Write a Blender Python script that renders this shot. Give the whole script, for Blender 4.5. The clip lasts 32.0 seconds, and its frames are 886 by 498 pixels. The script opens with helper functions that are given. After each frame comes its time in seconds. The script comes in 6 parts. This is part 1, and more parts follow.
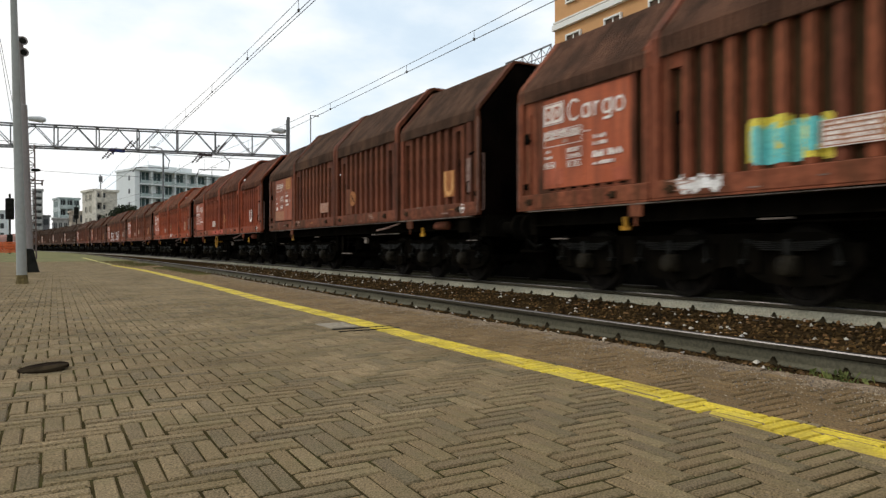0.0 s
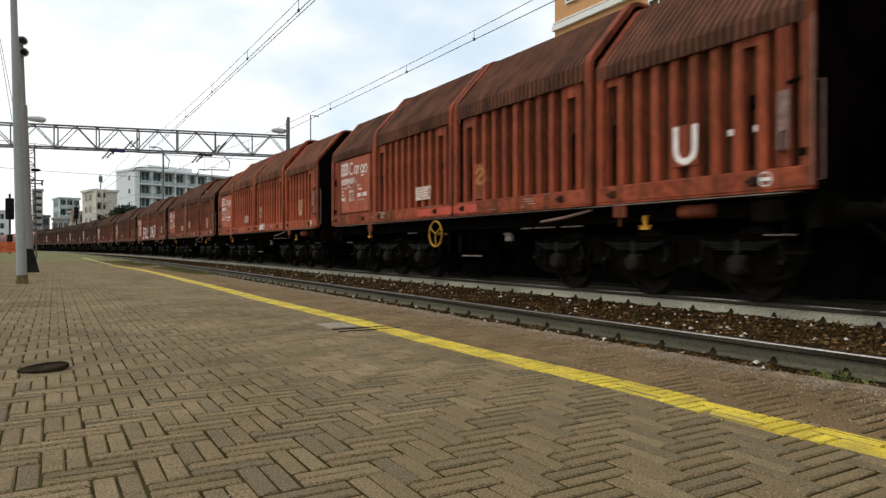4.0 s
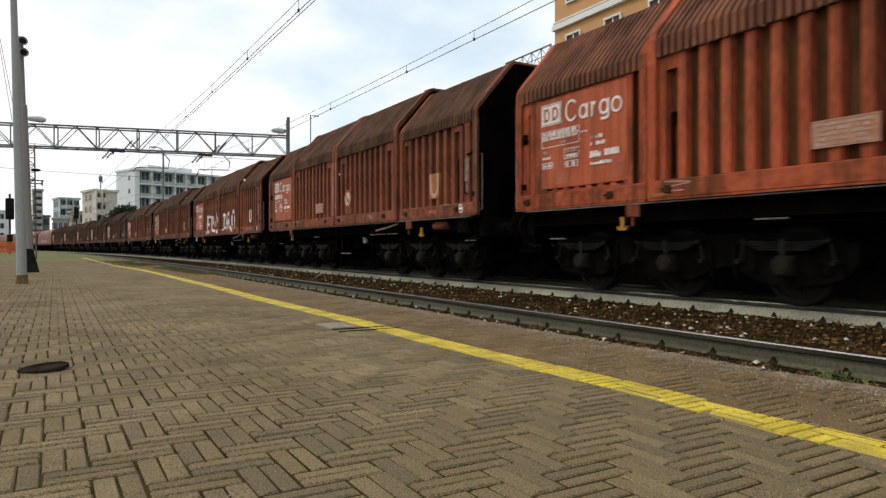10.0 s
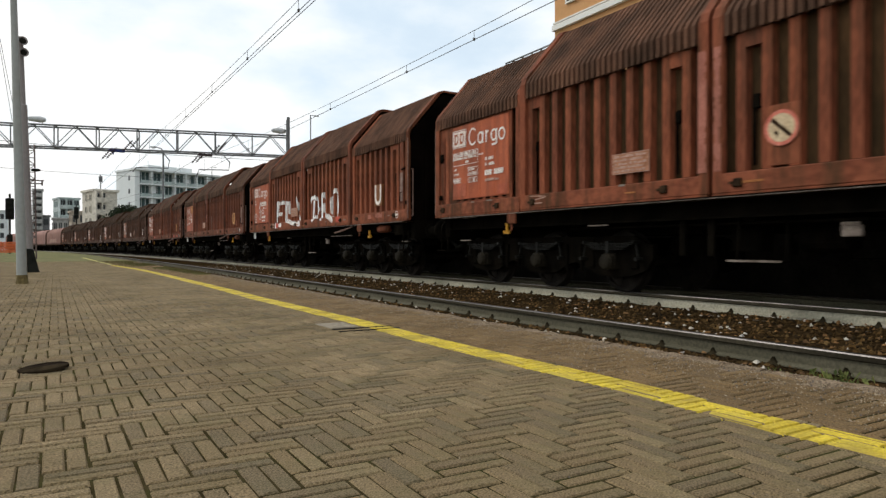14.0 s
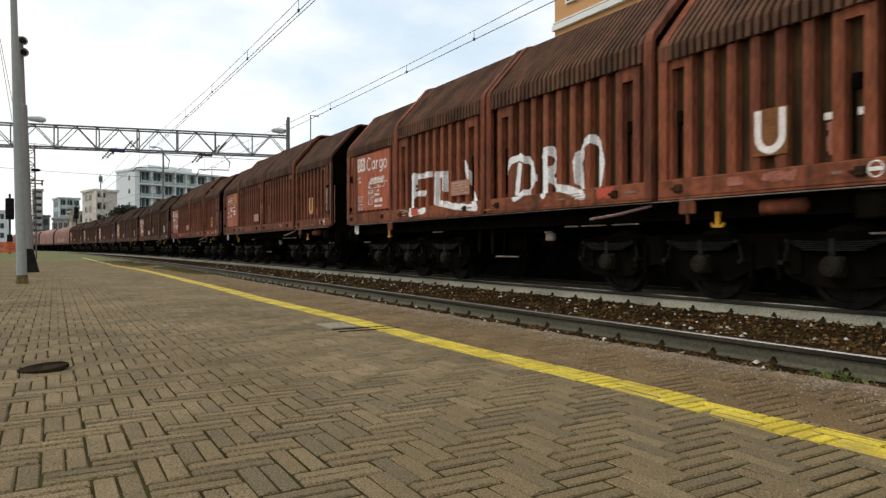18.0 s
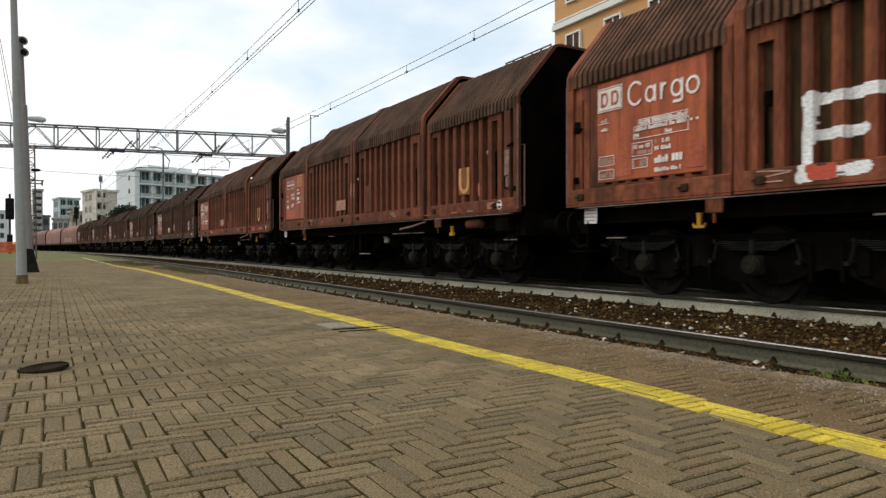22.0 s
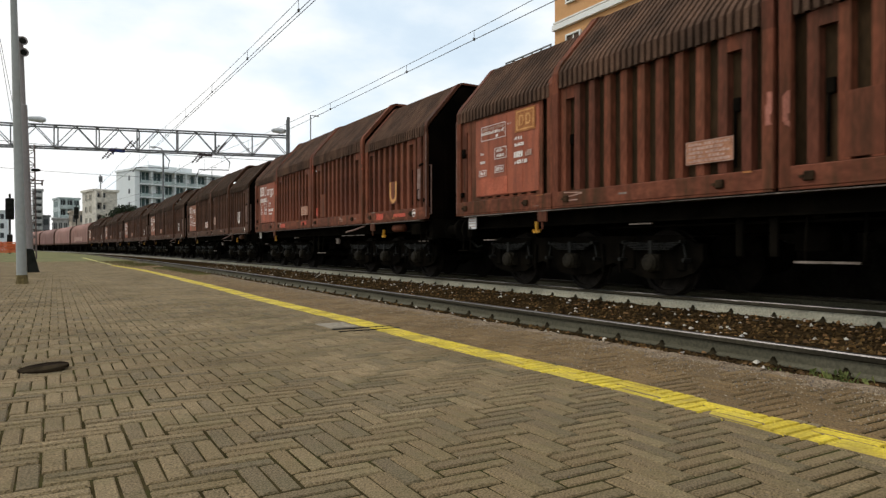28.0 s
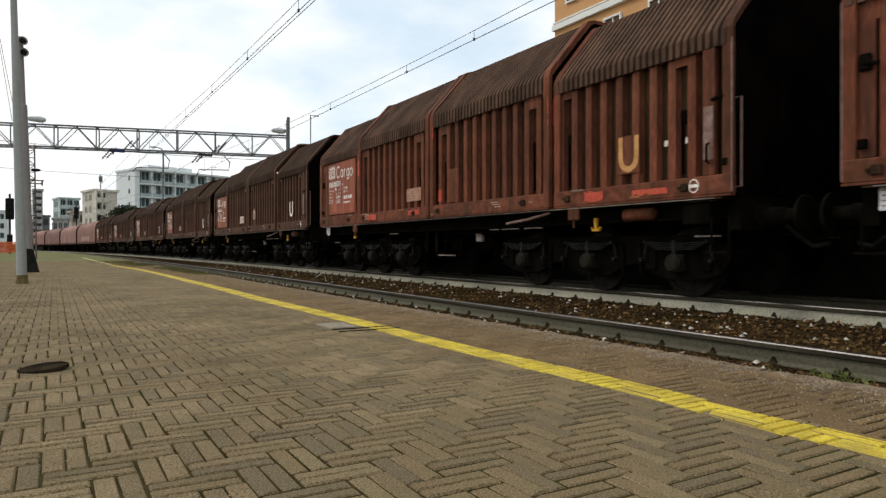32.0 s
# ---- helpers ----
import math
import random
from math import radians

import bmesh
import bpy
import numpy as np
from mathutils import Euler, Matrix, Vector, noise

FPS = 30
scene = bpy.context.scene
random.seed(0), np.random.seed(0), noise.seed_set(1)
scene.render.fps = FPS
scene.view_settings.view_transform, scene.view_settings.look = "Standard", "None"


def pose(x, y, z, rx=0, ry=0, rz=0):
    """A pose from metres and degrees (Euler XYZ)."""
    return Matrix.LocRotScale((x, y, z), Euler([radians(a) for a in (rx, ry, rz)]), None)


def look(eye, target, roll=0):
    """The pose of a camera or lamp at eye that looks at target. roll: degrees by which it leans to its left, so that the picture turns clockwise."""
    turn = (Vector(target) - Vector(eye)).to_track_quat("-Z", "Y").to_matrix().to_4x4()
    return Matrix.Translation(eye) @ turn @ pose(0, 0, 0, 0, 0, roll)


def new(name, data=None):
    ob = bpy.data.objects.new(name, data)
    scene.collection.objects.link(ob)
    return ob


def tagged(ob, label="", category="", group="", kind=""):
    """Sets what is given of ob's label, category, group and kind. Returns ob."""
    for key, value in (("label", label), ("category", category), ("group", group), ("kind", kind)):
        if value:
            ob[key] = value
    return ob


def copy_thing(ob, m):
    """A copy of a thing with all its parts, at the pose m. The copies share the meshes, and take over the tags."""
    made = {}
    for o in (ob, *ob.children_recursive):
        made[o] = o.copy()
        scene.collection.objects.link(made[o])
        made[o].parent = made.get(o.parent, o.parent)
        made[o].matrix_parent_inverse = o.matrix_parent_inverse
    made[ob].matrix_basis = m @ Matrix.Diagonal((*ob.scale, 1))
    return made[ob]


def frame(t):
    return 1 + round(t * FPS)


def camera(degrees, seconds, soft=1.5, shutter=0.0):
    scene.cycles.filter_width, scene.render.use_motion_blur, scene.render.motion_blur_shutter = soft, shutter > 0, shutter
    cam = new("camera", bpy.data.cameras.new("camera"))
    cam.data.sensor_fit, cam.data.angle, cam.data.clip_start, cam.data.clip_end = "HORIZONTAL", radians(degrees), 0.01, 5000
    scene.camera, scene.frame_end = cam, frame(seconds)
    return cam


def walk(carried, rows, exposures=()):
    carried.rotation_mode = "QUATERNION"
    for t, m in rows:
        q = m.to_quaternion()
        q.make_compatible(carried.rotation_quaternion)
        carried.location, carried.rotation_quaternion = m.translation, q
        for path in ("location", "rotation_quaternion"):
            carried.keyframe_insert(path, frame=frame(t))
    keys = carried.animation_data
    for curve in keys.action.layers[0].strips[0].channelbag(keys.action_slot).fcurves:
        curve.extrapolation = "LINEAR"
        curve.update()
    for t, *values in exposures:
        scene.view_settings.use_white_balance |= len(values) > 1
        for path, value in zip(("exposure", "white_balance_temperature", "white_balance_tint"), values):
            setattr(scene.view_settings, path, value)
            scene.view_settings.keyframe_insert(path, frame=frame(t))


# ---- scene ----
# Plan: x across the tracks (camera at 0, tracks to the right), y along the platform, z = 0 on the platform's paving.
YAW = math.atan(687 / 1170)
PITCH = math.atan(2.5 / 1170)
EYE = Vector((0.0, 0.0, 0.568))
AIM = EYE + Vector((math.sin(YAW), math.cos(YAW), -math.tan(PITCH)))
cam = camera(67.6, 32.0, soft=1.36, shutter=0.5)
walk(cam, [(0.0, look(EYE, AIM)), (32.0, look(EYE, AIM))])

# ---- world, sun, exposure ----
world = bpy.data.worlds.new("cloudy_sky")
scene.world = world
world.use_nodes = True
scene.view_settings.exposure = 0.0
SUN_EL, SUN_AZ = radians(45), radians(-48)


def sky_nodes():
    nt = world.node_tree
    n, l = nt.nodes, nt.links
    n.clear()
    out = n.new("ShaderNodeOutputWorld")
    sky = n.new("ShaderNodeTexSky")
    sky.sky_type, sky.sun_disc = "NISHITA", False
    sky.sun_elevation, sky.sun_rotation = SUN_EL, SUN_AZ
    blue = n.new("ShaderNodeBackground")
    blue.inputs[1].default_value = 0.15
    l.new(sky.outputs[0], blue.inputs[0])
    co = n.new("ShaderNodeTexCoord")
    mp = n.new("ShaderNodeMapping")
    mp.inputs["Scale"].default_value = (1.0, 1.0, 2.2)
    mp.inputs["Location"].default_value = (0.35, 0.1, 0.0)
    mp.inputs["Rotation"].default_value = (0.0, 0.0, radians(75))
    l.new(co.outputs["Generated"], mp.inputs[0])
    big = n.new("ShaderNodeTexNoise")
    big.inputs["Scale"].default_value, big.inputs["Detail"].default_value, big.inputs["Roughness"].default_value = 2.6, 7, 0.52
    l.new(mp.outputs[0], big.inputs[0])
    ramp = n.new("ShaderNodeValToRGB")
    ramp.color_ramp.elements[0].position, ramp.color_ramp.elements[1].position = 0.33, 0.50
    ramp.color_ramp.elements[0].color, ramp.color_ramp.elements[1].color = (0.72, 0.72, 0.72, 1), (1, 1, 1, 1)
    side = n.new("ShaderNodeSeparateXYZ")
    l.new(co.outputs["Generated"], side.inputs[0])
    east = n.new("ShaderNodeMapRange")
    east.inputs[1].default_value, east.inputs[2].default_value, east.inputs[3].default_value, east.inputs[4].default_value = 0.18, 0.62, 0.012, -0.085
    l.new(side.outputs[0], east.inputs[0])
    cover = n.new("ShaderNodeMath")
    l.new(big.outputs["Fac"], cover.inputs[0])
    l.new(east.outputs[0], cover.inputs[1])
    l.new(cover.outputs[0], ramp.inputs[0])
    tone = n.new("ShaderNodeValToRGB")
    tone.color_ramp.elements[0].position, tone.color_ramp.elements[1].position = 0.36, 0.56
    tone.color_ramp.elements[0].color, tone.color_ramp.elements[1].color = (0.85, 0.975, 1.06, 1), (1.08, 1.08, 1.07, 1)
    l.new(cover.outputs[0], tone.inputs[0])
    white = n.new("ShaderNodeBackground")
    # the cloud is brightest on the sun's side and duller opposite
    glow = n.new("ShaderNodeVectorMath")
    glow.operation = "DOT_PRODUCT"
    glow.inputs[1].default_value = (math.sin(SUN_AZ) * math.cos(SUN_EL), math.cos(SUN_AZ) * math.cos(SUN_EL), math.sin(SUN_EL))
    l.new(co.outputs["Generated"], glow.inputs[0])
    share = n.new("ShaderNodeMapRange")
    share.inputs[1].default_value, share.inputs[2].default_value, share.inputs[3].default_value, share.inputs[4].default_value = -0.55, -0.08, 0.35, 1.0
    l.new(glow.outputs["Value"], share.inputs[0])
    l.new(share.outputs[0], white.inputs[1])
    l.new(tone.outputs[0], white.inputs[0])
    mix = n.new("ShaderNodeMixShader")
    l.new(ramp.outputs[0], mix.inputs[0])
    l.new(blue.outputs[0], mix.inputs[1])
    l.new(white.outputs[0], mix.inputs[2])
    l.new(mix.outputs[0], out.inputs[0])


sky_nodes()
sun = new("sun", bpy.data.lights.new("sun", "SUN"))
sun.data.energy, sun.data.angle, sun.data.color = 1.3, radians(14), (1.0, 0.95, 0.87)
sun.matrix_basis = look((0, 0, 60), (60 * math.sin(SUN_AZ) * -1, 60 * math.cos(SUN_AZ) * -1, 60 - 60 * math.tan(SUN_EL)))

# ---- materials ----
MATS, PAINTS = {}, {}


def mat(name, c1, c2, scale=4.0, rough=0.8, bump=0.2, metal=0.0, stretch=(1, 1, 1), fine=40.0, grime=None, grime_amount=0.5, island=0.0, per_object=0.0, spec=0.15, contrast=(0.35, 0.65), grain=(0.80, 1.18), grime_from=(0.44, 0.64), fine_stretch=(1, 1, 1)):
    """Two colours mixed by a coarse noise, a fine grain, optional grime in streaks and a small change from piece to piece."""
    m = bpy.data.materials.new(name)
    m.use_nodes = True
    nt = m.node_tree
    n, l = nt.nodes, nt.links
    b = n["Principled BSDF"]
    co = n.new("ShaderNodeTexCoord")
    mp = n.new("ShaderNodeMapping")
    mp.inputs["Scale"].default_value = stretch
    l.new(co.outputs["Object"], mp.inputs[0])
    a = n.new("ShaderNodeTexNoise")
    a.inputs["Scale"].default_value, a.inputs["Detail"].default_value = scale, 6
    l.new(mp.outputs[0], a.inputs[0])
    ramp = n.new("ShaderNodeValToRGB")
    ramp.color_ramp.elements[0].position, ramp.color_ramp.elements[1].position = contrast
    ramp.color_ramp.elements[0].color, ramp.color_ramp.elements[1].color = (*c1, 1), (*c2, 1)
    l.new(a.outputs["Fac"], ramp.inputs[0])
    colour = ramp.outputs[0]
    f = n.new("ShaderNodeTexNoise")
    f.inputs["Scale"].default_value, f.inputs["Detail"].default_value = fine, 4
    fm = n.new("ShaderNodeMapping")
    fm.inputs["Scale"].default_value = fine_stretch
    l.new(co.outputs["Object"], fm.inputs[0])
    l.new(fm.outputs[0], f.inputs[0])
    fr = n.new("ShaderNodeMapRange")
    fr.inputs[1].default_value, fr.inputs[2].default_value, fr.inputs[3].default_value, fr.inputs[4].default_value = 0.36, 0.64, *grain
    l.new(f.outputs["Fac"], fr.inputs[0])
    mul = n.new("ShaderNodeMix")
    mul.data_type, mul.blend_type = "RGBA", "MULTIPLY"
    mul.inputs[0].default_value = 1.0
    l.new(colour, mul.inputs[6])
    l.new(fr.outputs[0], mul.inputs[7])
    colour = mul.outputs[2]
    if grime:
        g = n.new("ShaderNodeTexNoise")
        g.inputs["Scale"].default_value, g.inputs["Detail"].default_value, g.inputs["Roughness"].default_value = 1.0, 7, 0.62
        gm = n.new("ShaderNodeMapping")
        gm.inputs["Scale"].default_value = (3.0, 5.0, 0.8)
        l.new(co.outputs["Object"], gm.inputs[0])
        l.new(gm.outputs[0], g.inputs[0])
        gr = n.new("ShaderNodeMapRange")
        gr.inputs[1].default_value, gr.inputs[2].default_value, gr.inputs[3].default_value, gr.inputs[4].default_value = *grime_from, 0.0, grime_amount
        l.new(g.outputs["Fac"], gr.inputs[0])
        mg = n.new("ShaderNodeMix")
        mg.data_type = "RGBA"
        mg.inputs[7].default_value = (*grime, 1)
        l.new(gr.outputs[0], mg.inputs[0])
        l.new(colour, mg.inputs[6])
        colour = mg.outputs[2]
    if island or per_object:
        src = n.new("ShaderNodeNewGeometry").outputs["Random Per Island"] if island else n.new("ShaderNodeObjectInfo").outputs["Random"]
        amount = island or per_object
        hr = n.new("ShaderNodeValToRGB")
        hr.color_ramp.elements[0].color = (1 - 1.1 * amount, 1 - 1.0 * amount, 1 - 0.7 * amount, 1)
        hr.color_ramp.elements[1].color = (1 + 1.0 * amount, 1 + 0.95 * amount, 1 + 0.9 * amount, 1)
        warm = hr.color_ramp.elements.new(0.5)
        warm.color = (1 + 0.12 * amount, 1 - 0.10 * amount, 1 - 0.35 * amount, 1)
        l.new(src, hr.inputs[0])
        hm = n.new("ShaderNodeMix")
        hm.data_type, hm.blend_type = "RGBA", "MULTIPLY"
        hm.inputs[0].default_value = 1.0
        l.new(colour, hm.inputs[6])
        l.new(hr.outputs[0], hm.inputs[7])
        colour = hm.outputs[2]
    l.new(colour, b.inputs["Base Color"])
    b.inputs["Roughness"].default_value, b.inputs["Metallic"].default_value = rough, metal
    b.inputs["Specular IOR Level"].default_value = spec
    if bump:
        bp = n.new("ShaderNodeBump")
        bp.inputs["Strength"].default_value, bp.inputs["Distance"].default_value = bump, 0.01
        l.new(f.outputs["Fac"], bp.inputs["Height"])
        l.new(bp.outputs[0], b.inputs["Normal"])
    MATS[name] = m
    return m


PAVER_A, PAVER_B = (0.172, 0.127, 0.068), (0.250, 0.188, 0.106)
paver = mat("paver_clay", PAVER_A, PAVER_B, 1.1, 0.9, 1.0, island=0.17, fine=170, grime=(0.12, 0.105, 0.048), grime_amount=0.4, spec=0.2, grain=(0.55, 1.42))
paver_edge = mat("paver_clay_reddish", (0.152, 0.100, 0.046), (0.208, 0.138, 0.066), 1.6, 0.9, 1.0, island=0.13, fine=170, grime=(0.12, 0.085, 0.045), grime_amount=0.4, spec=0.2, grain=(0.55, 1.42))
paver_one = mat("paver_clay_single", PAVER_A, PAVER_B, 1.1, 0.9, 1.0, per_object=0.17, fine=170, grime=(0.12, 0.105, 0.048), grime_amount=0.4, spec=0.2, grain=(0.55, 1.42))
joint = mat("joint_sand", (0.030, 0.024, 0.011), (0.064, 0.050, 0.024), 5, 0.95, 0.6, fine=150, spec=0.0, grime=(0.040, 0.050, 0.013), grime_amount=0.6, grime_from=(0.52, 0.66))
paving_far = mat("paving_worn", (0.140, 0.105, 0.054), (0.195, 0.148, 0.078), 0.9, 0.88, 0.5, fine=26)
yellow_paint = mat("yellow_line_paint", (0.50, 0.37, 0.035), (0.64, 0.50, 0.055), 3, 0.7, 0.3, fine=80, island=0.08, grime=(0.22, 0.17, 0.06), grime_amount=0.55)
faded_yellow = mat("faded_yellow_line_paint", (0.42, 0.37, 0.12), (0.52, 0.46, 0.17), 3, 0.8, 0.2, fine=60, grime=(0.20, 0.19, 0.08), grime_amount=0.6)
kerb_mat = mat("kerb_concrete", (0.13, 0.09, 0.055), (0.23, 0.175, 0.12), 14, 0.95, 1.0, fine=90, grain=(0.5, 1.5))
rail_head = mat("rail_head_rust", (0.030, 0.026, 0.018), (0.06, 0.052, 0.036), 3, 0.8, 0.2, stretch=(1, 0.3, 1), spec=0.02)
rail_side = mat("rail_side_rust", (0.076, 0.070, 0.046), (0.122, 0.112, 0.076), 2, 0.8, 0.3, stretch=(1, 0.3, 1))
rail_pale = mat("rail_side_dusty", (0.25, 0.236, 0.175), (0.37, 0.35, 0.27), 2, 0.85, 0.3, stretch=(1, 0.3, 1))
rail_top = mat("rail_running_surface", (0.09, 0.083, 0.08), (0.14, 0.132, 0.126), 3, 0.42, 0.05, metal=1.0)
clip_mat = mat("clip_rust", (0.014, 0.012, 0.007), (0.03, 0.024, 0.014), 20, 0.9, 0.3, spec=0.0)
sleeper_mat = mat("sleeper_concrete", (0.10, 0.085, 0.065), (0.17, 0.15, 0.12), 6, 0.9, 0.4)
ballast_base = mat("ballast_bed", (0.018, 0.012, 0.006), (0.045, 0.028, 0.013), 12, 0.95, 1.0, fine=40, spec=0.0)
ballast_mat = mat("ballast_stone", (0.022, 0.0145, 0.006), (0.085, 0.054, 0.022), 2, 0.9, 0.4, island=0.6, spec=0.04)
ballast_orange = mat("ballast_rusty_stone", (0.11, 0.058, 0.022), (0.19, 0.11, 0.045), 6, 0.9, 0.4, island=0.4, spec=0.2)
grit_mat = mat("pale_grit", (0.16, 0.13, 0.09), (0.30, 0.26, 0.20), 30, 0.9, 0.2, island=0.5)
ballast_pale = mat("ballast_pale_stone", (0.32, 0.29, 0.24), (0.52, 0.49, 0.43), 6, 0.85, 0.4, island=0.2)
ground_mat = mat("rough_ground", (0.07, 0.065, 0.04), (0.13, 0.12, 0.07), 0.2, 0.95, 0.5, fine=3)
grass_mat = mat("short_grass", (0.095, 0.092, 0.032), (0.155, 0.145, 0.055), 0.6, 0.95, 0.6, fine=8)
leaf_mat = mat("leaf_green", (0.014, 0.022, 0.012), (0.032, 0.046, 0.020), 5, 0.7, 0.2, island=0.3)
weed_mat = mat("weed_leaf", (0.05, 0.075, 0.02), (0.17, 0.19, 0.06), 9, 0.7, 0.1, island=0.3)
# grimy steel set darker than it is, for the shade below the floor
black_steel = mat("grimy_shaded_steel", (0.003, 0.0027, 0.002), (0.007, 0.006, 0.0045), 3, 0.9, 0.3, grime=(0.012, 0.009, 0.006), grime_amount=0.4, spec=0.0)
# near-black gables: the shade in the gaps between wagons is in this colour
gable_black = mat("shaded_end_wall", (0.002, 0.0017, 0.0015), (0.006, 0.004, 0.003), 1.5, 0.95, 0.2, spec=0.0)
# bogie iron: grime, blackened further for the shade under the wagon
bogie_mat = mat("bogie_grimy_shaded_iron", (0.003, 0.0026, 0.002), (0.007, 0.006, 0.0045), 4, 0.9, 0.4, grime=(0.012, 0.009, 0.006), grime_amount=0.4, spec=0.0)
rust_dark = mat("dark_rusty_steel", (0.022, 0.013, 0.007), (0.050, 0.029, 0.015), 5, 0.8, 0.3, spec=0.05)
spring_mat = mat("leaf_spring_steel", (0.006, 0.006, 0.005), (0.015, 0.0145, 0.012), 9, 0.55, 0.1, spec=0.10)
hub_mat = mat("axle_box_dusty_iron", (0.010, 0.0085, 0.006), (0.024, 0.020, 0.013), 5, 0.6, 0.3, spec=0.05)
tread_mat = mat("wheel_rim_steel", (0.011, 0.0095, 0.008), (0.025, 0.021, 0.017), 6, 0.7, 0.1, spec=0.03)
for _n, _a, _b in (("brown", (0.066, 0.041, 0.029), (0.128, 0.074, 0.049)), ("red", (0.126, 0.057, 0.036), (0.232, 0.096, 0.056)), ("deep", (0.090, 0.044, 0.030), (0.170, 0.074, 0.046)), ("rust", (0.078, 0.044, 0.030), (0.152, 0.078, 0.050)), ("dark", (0.0383, 0.0256, 0.0171), (0.0728, 0.0444, 0.0291))):
    PAINTS[_n + "_roof"] = mat("sooty_roof_" + _n, _a, _b, 1.6, 0.8, 0.3, grime=(0.030, 0.021, 0.015), grime_amount=0.5, fine=60, spec=0.03)
roof_mat = mat("sooty_roof_sheet", (0.070, 0.034, 0.021), (0.125, 0.060, 0.036), 1.6, 0.8, 0.3, grime=(0.030, 0.021, 0.015), grime_amount=0.5, fine=60, spec=0.03)
for _n, _a, _b in (("brown", (0.112, 0.0370, 0.0205), (0.176, 0.0590, 0.0320)), ("red", (0.2798, 0.0604, 0.0255), (0.3824, 0.0897, 0.0383)), ("deep", (0.205, 0.0455, 0.0215), (0.295, 0.0700, 0.0320)), ("rust", (0.166, 0.0510, 0.0265), (0.246, 0.0790, 0.0400)), ("dark", (0.060, 0.0275, 0.0160), (0.094, 0.0430, 0.0245))):
    PAINTS[_n] = mat("wagon_paint_" + _n, _a, _b, 1.3, 0.7, 0.08, grime=(0.045, 0.024, 0.012), grime_amount=0.8, fine=22, fine_stretch=(1, 1.3, 0.3), grain=(0.80, 1.16), spec=0.08, per_object=0.22)
    PAINTS[_n + "_sill"] = mat("wagon_sill_" + _n, _a, _b, 1.6, 0.7, 0.08, grime=(0.050, 0.030, 0.014), grime_amount=0.75, fine=14, fine_stretch=(1, 0.5, 0.8), grain=(0.76, 1.20), spec=0.08, grime_from=(0.46, 0.66))
    # recess sheets: paint copy tinted with dust and darkened for the hollows' shade
    PAINTS[_n + "_wall"] = mat("shaded_wagon_wall_" + _n, (0.27 * _a[0], 0.54 * _a[1], 0.50 * _a[2]), (0.30 * _b[0], 0.52 * _b[1], 0.48 * _b[2]), 1.3, 0.85, 0.08, grime=(0.026, 0.018, 0.010), grime_amount=0.7, fine=22, fine_stretch=(1, 1.3, 0.3), grain=(0.78, 1.18), spec=0.03)
panel_mat = {k: mat("lettering_panel_" + k, a, b, 1.2, 0.6, 0.06, grime=(0.09, 0.035, 0.022), grime_amount=0.5, grain=(0.90, 1.09)) for k, a, b in (("brown", (0.285, 0.078, 0.040), (0.355, 0.104, 0.053)), ("red", (0.400, 0.083, 0.032), (0.480, 0.115, 0.045)), ("deep", (0.345, 0.075, 0.034), (0.425, 0.103, 0.047)), ("rust", (0.375, 0.090, 0.038), (0.455, 0.120, 0.052)), ("dark", (0.2289, 0.0808, 0.0351), (0.2992, 0.1075, 0.0475)))}
marking = mat("white_marking", (0.74, 0.68, 0.62), (0.86, 0.82, 0.77), 6, 0.7, 0.0, grime=(0.45, 0.24, 0.17), grime_amount=0.3)
data_mat = mat("pinkish_data_plate", (0.30, 0.135, 0.075), (0.40, 0.19, 0.11), 8, 0.7, 0.0, grime=(0.25, 0.10, 0.05), grime_amount=0.4)
marking_dim = mat("faded_marking", (0.34, 0.20, 0.15), (0.46, 0.31, 0.25), 6, 0.7, 0.0)
marking_orange = mat("orange_marking", (0.27, 0.10, 0.032), (0.37, 0.15, 0.05), 6, 0.7, 0.0)
emblem_brown = mat("brown_emblem_ground", (0.16, 0.065, 0.022), (0.22, 0.09, 0.032), 6, 0.7, 0.0)
emblem_amber = mat("amber_emblem_paint", (0.46, 0.21, 0.07), (0.60, 0.32, 0.12), 6, 0.7, 0.0)
sign_cream = mat("weathered_cream_enamel", (0.55, 0.44, 0.27), (0.68, 0.56, 0.36), 6, 0.5, 0.0, grime=(0.30, 0.14, 0.08), grime_amount=0.35)
sign_red = mat("faded_red_enamel", (0.50, 0.13, 0.09), (0.62, 0.20, 0.14), 8, 0.5, 0.0)
sign_pink = mat("faded_pinkish_sign", (0.48, 0.23, 0.17), (0.62, 0.34, 0.26), 6, 0.6, 0.0, grime=(0.25, 0.10, 0.06), grime_amount=0.4)
repaint = mat("bright_repaint_patch", (0.42, 0.06, 0.035), (0.50, 0.09, 0.05), 3, 0.6, 0.1)
faded_pink = mat("faded_pink_paint", (0.30, 0.105, 0.070), (0.40, 0.155, 0.110), 4, 0.6, 0.05, grime=(0.12, 0.05, 0.03), grime_amount=0.5)
repaint_dull = mat("dull_repaint_patch", (0.36, 0.085, 0.042), (0.46, 0.125, 0.066), 3, 0.6, 0.05, grime=(0.18, 0.06, 0.03), grime_amount=0.5)
spray_white = mat("white_spray_paint", (0.70, 0.69, 0.67), (0.84, 0.83, 0.81), 5, 0.6, 0.0, grime=(0.42, 0.34, 0.30), grime_amount=0.3, grime_from=(0.5, 0.7))
spray_yellow = mat("yellow_spray_paint", (0.62, 0.52, 0.06), (0.72, 0.62, 0.10), 5, 0.6, 0.0)
spray_cyan = mat("cyan_spray_paint", (0.12, 0.50, 0.50), (0.20, 0.60, 0.56), 5, 0.6, 0.0)
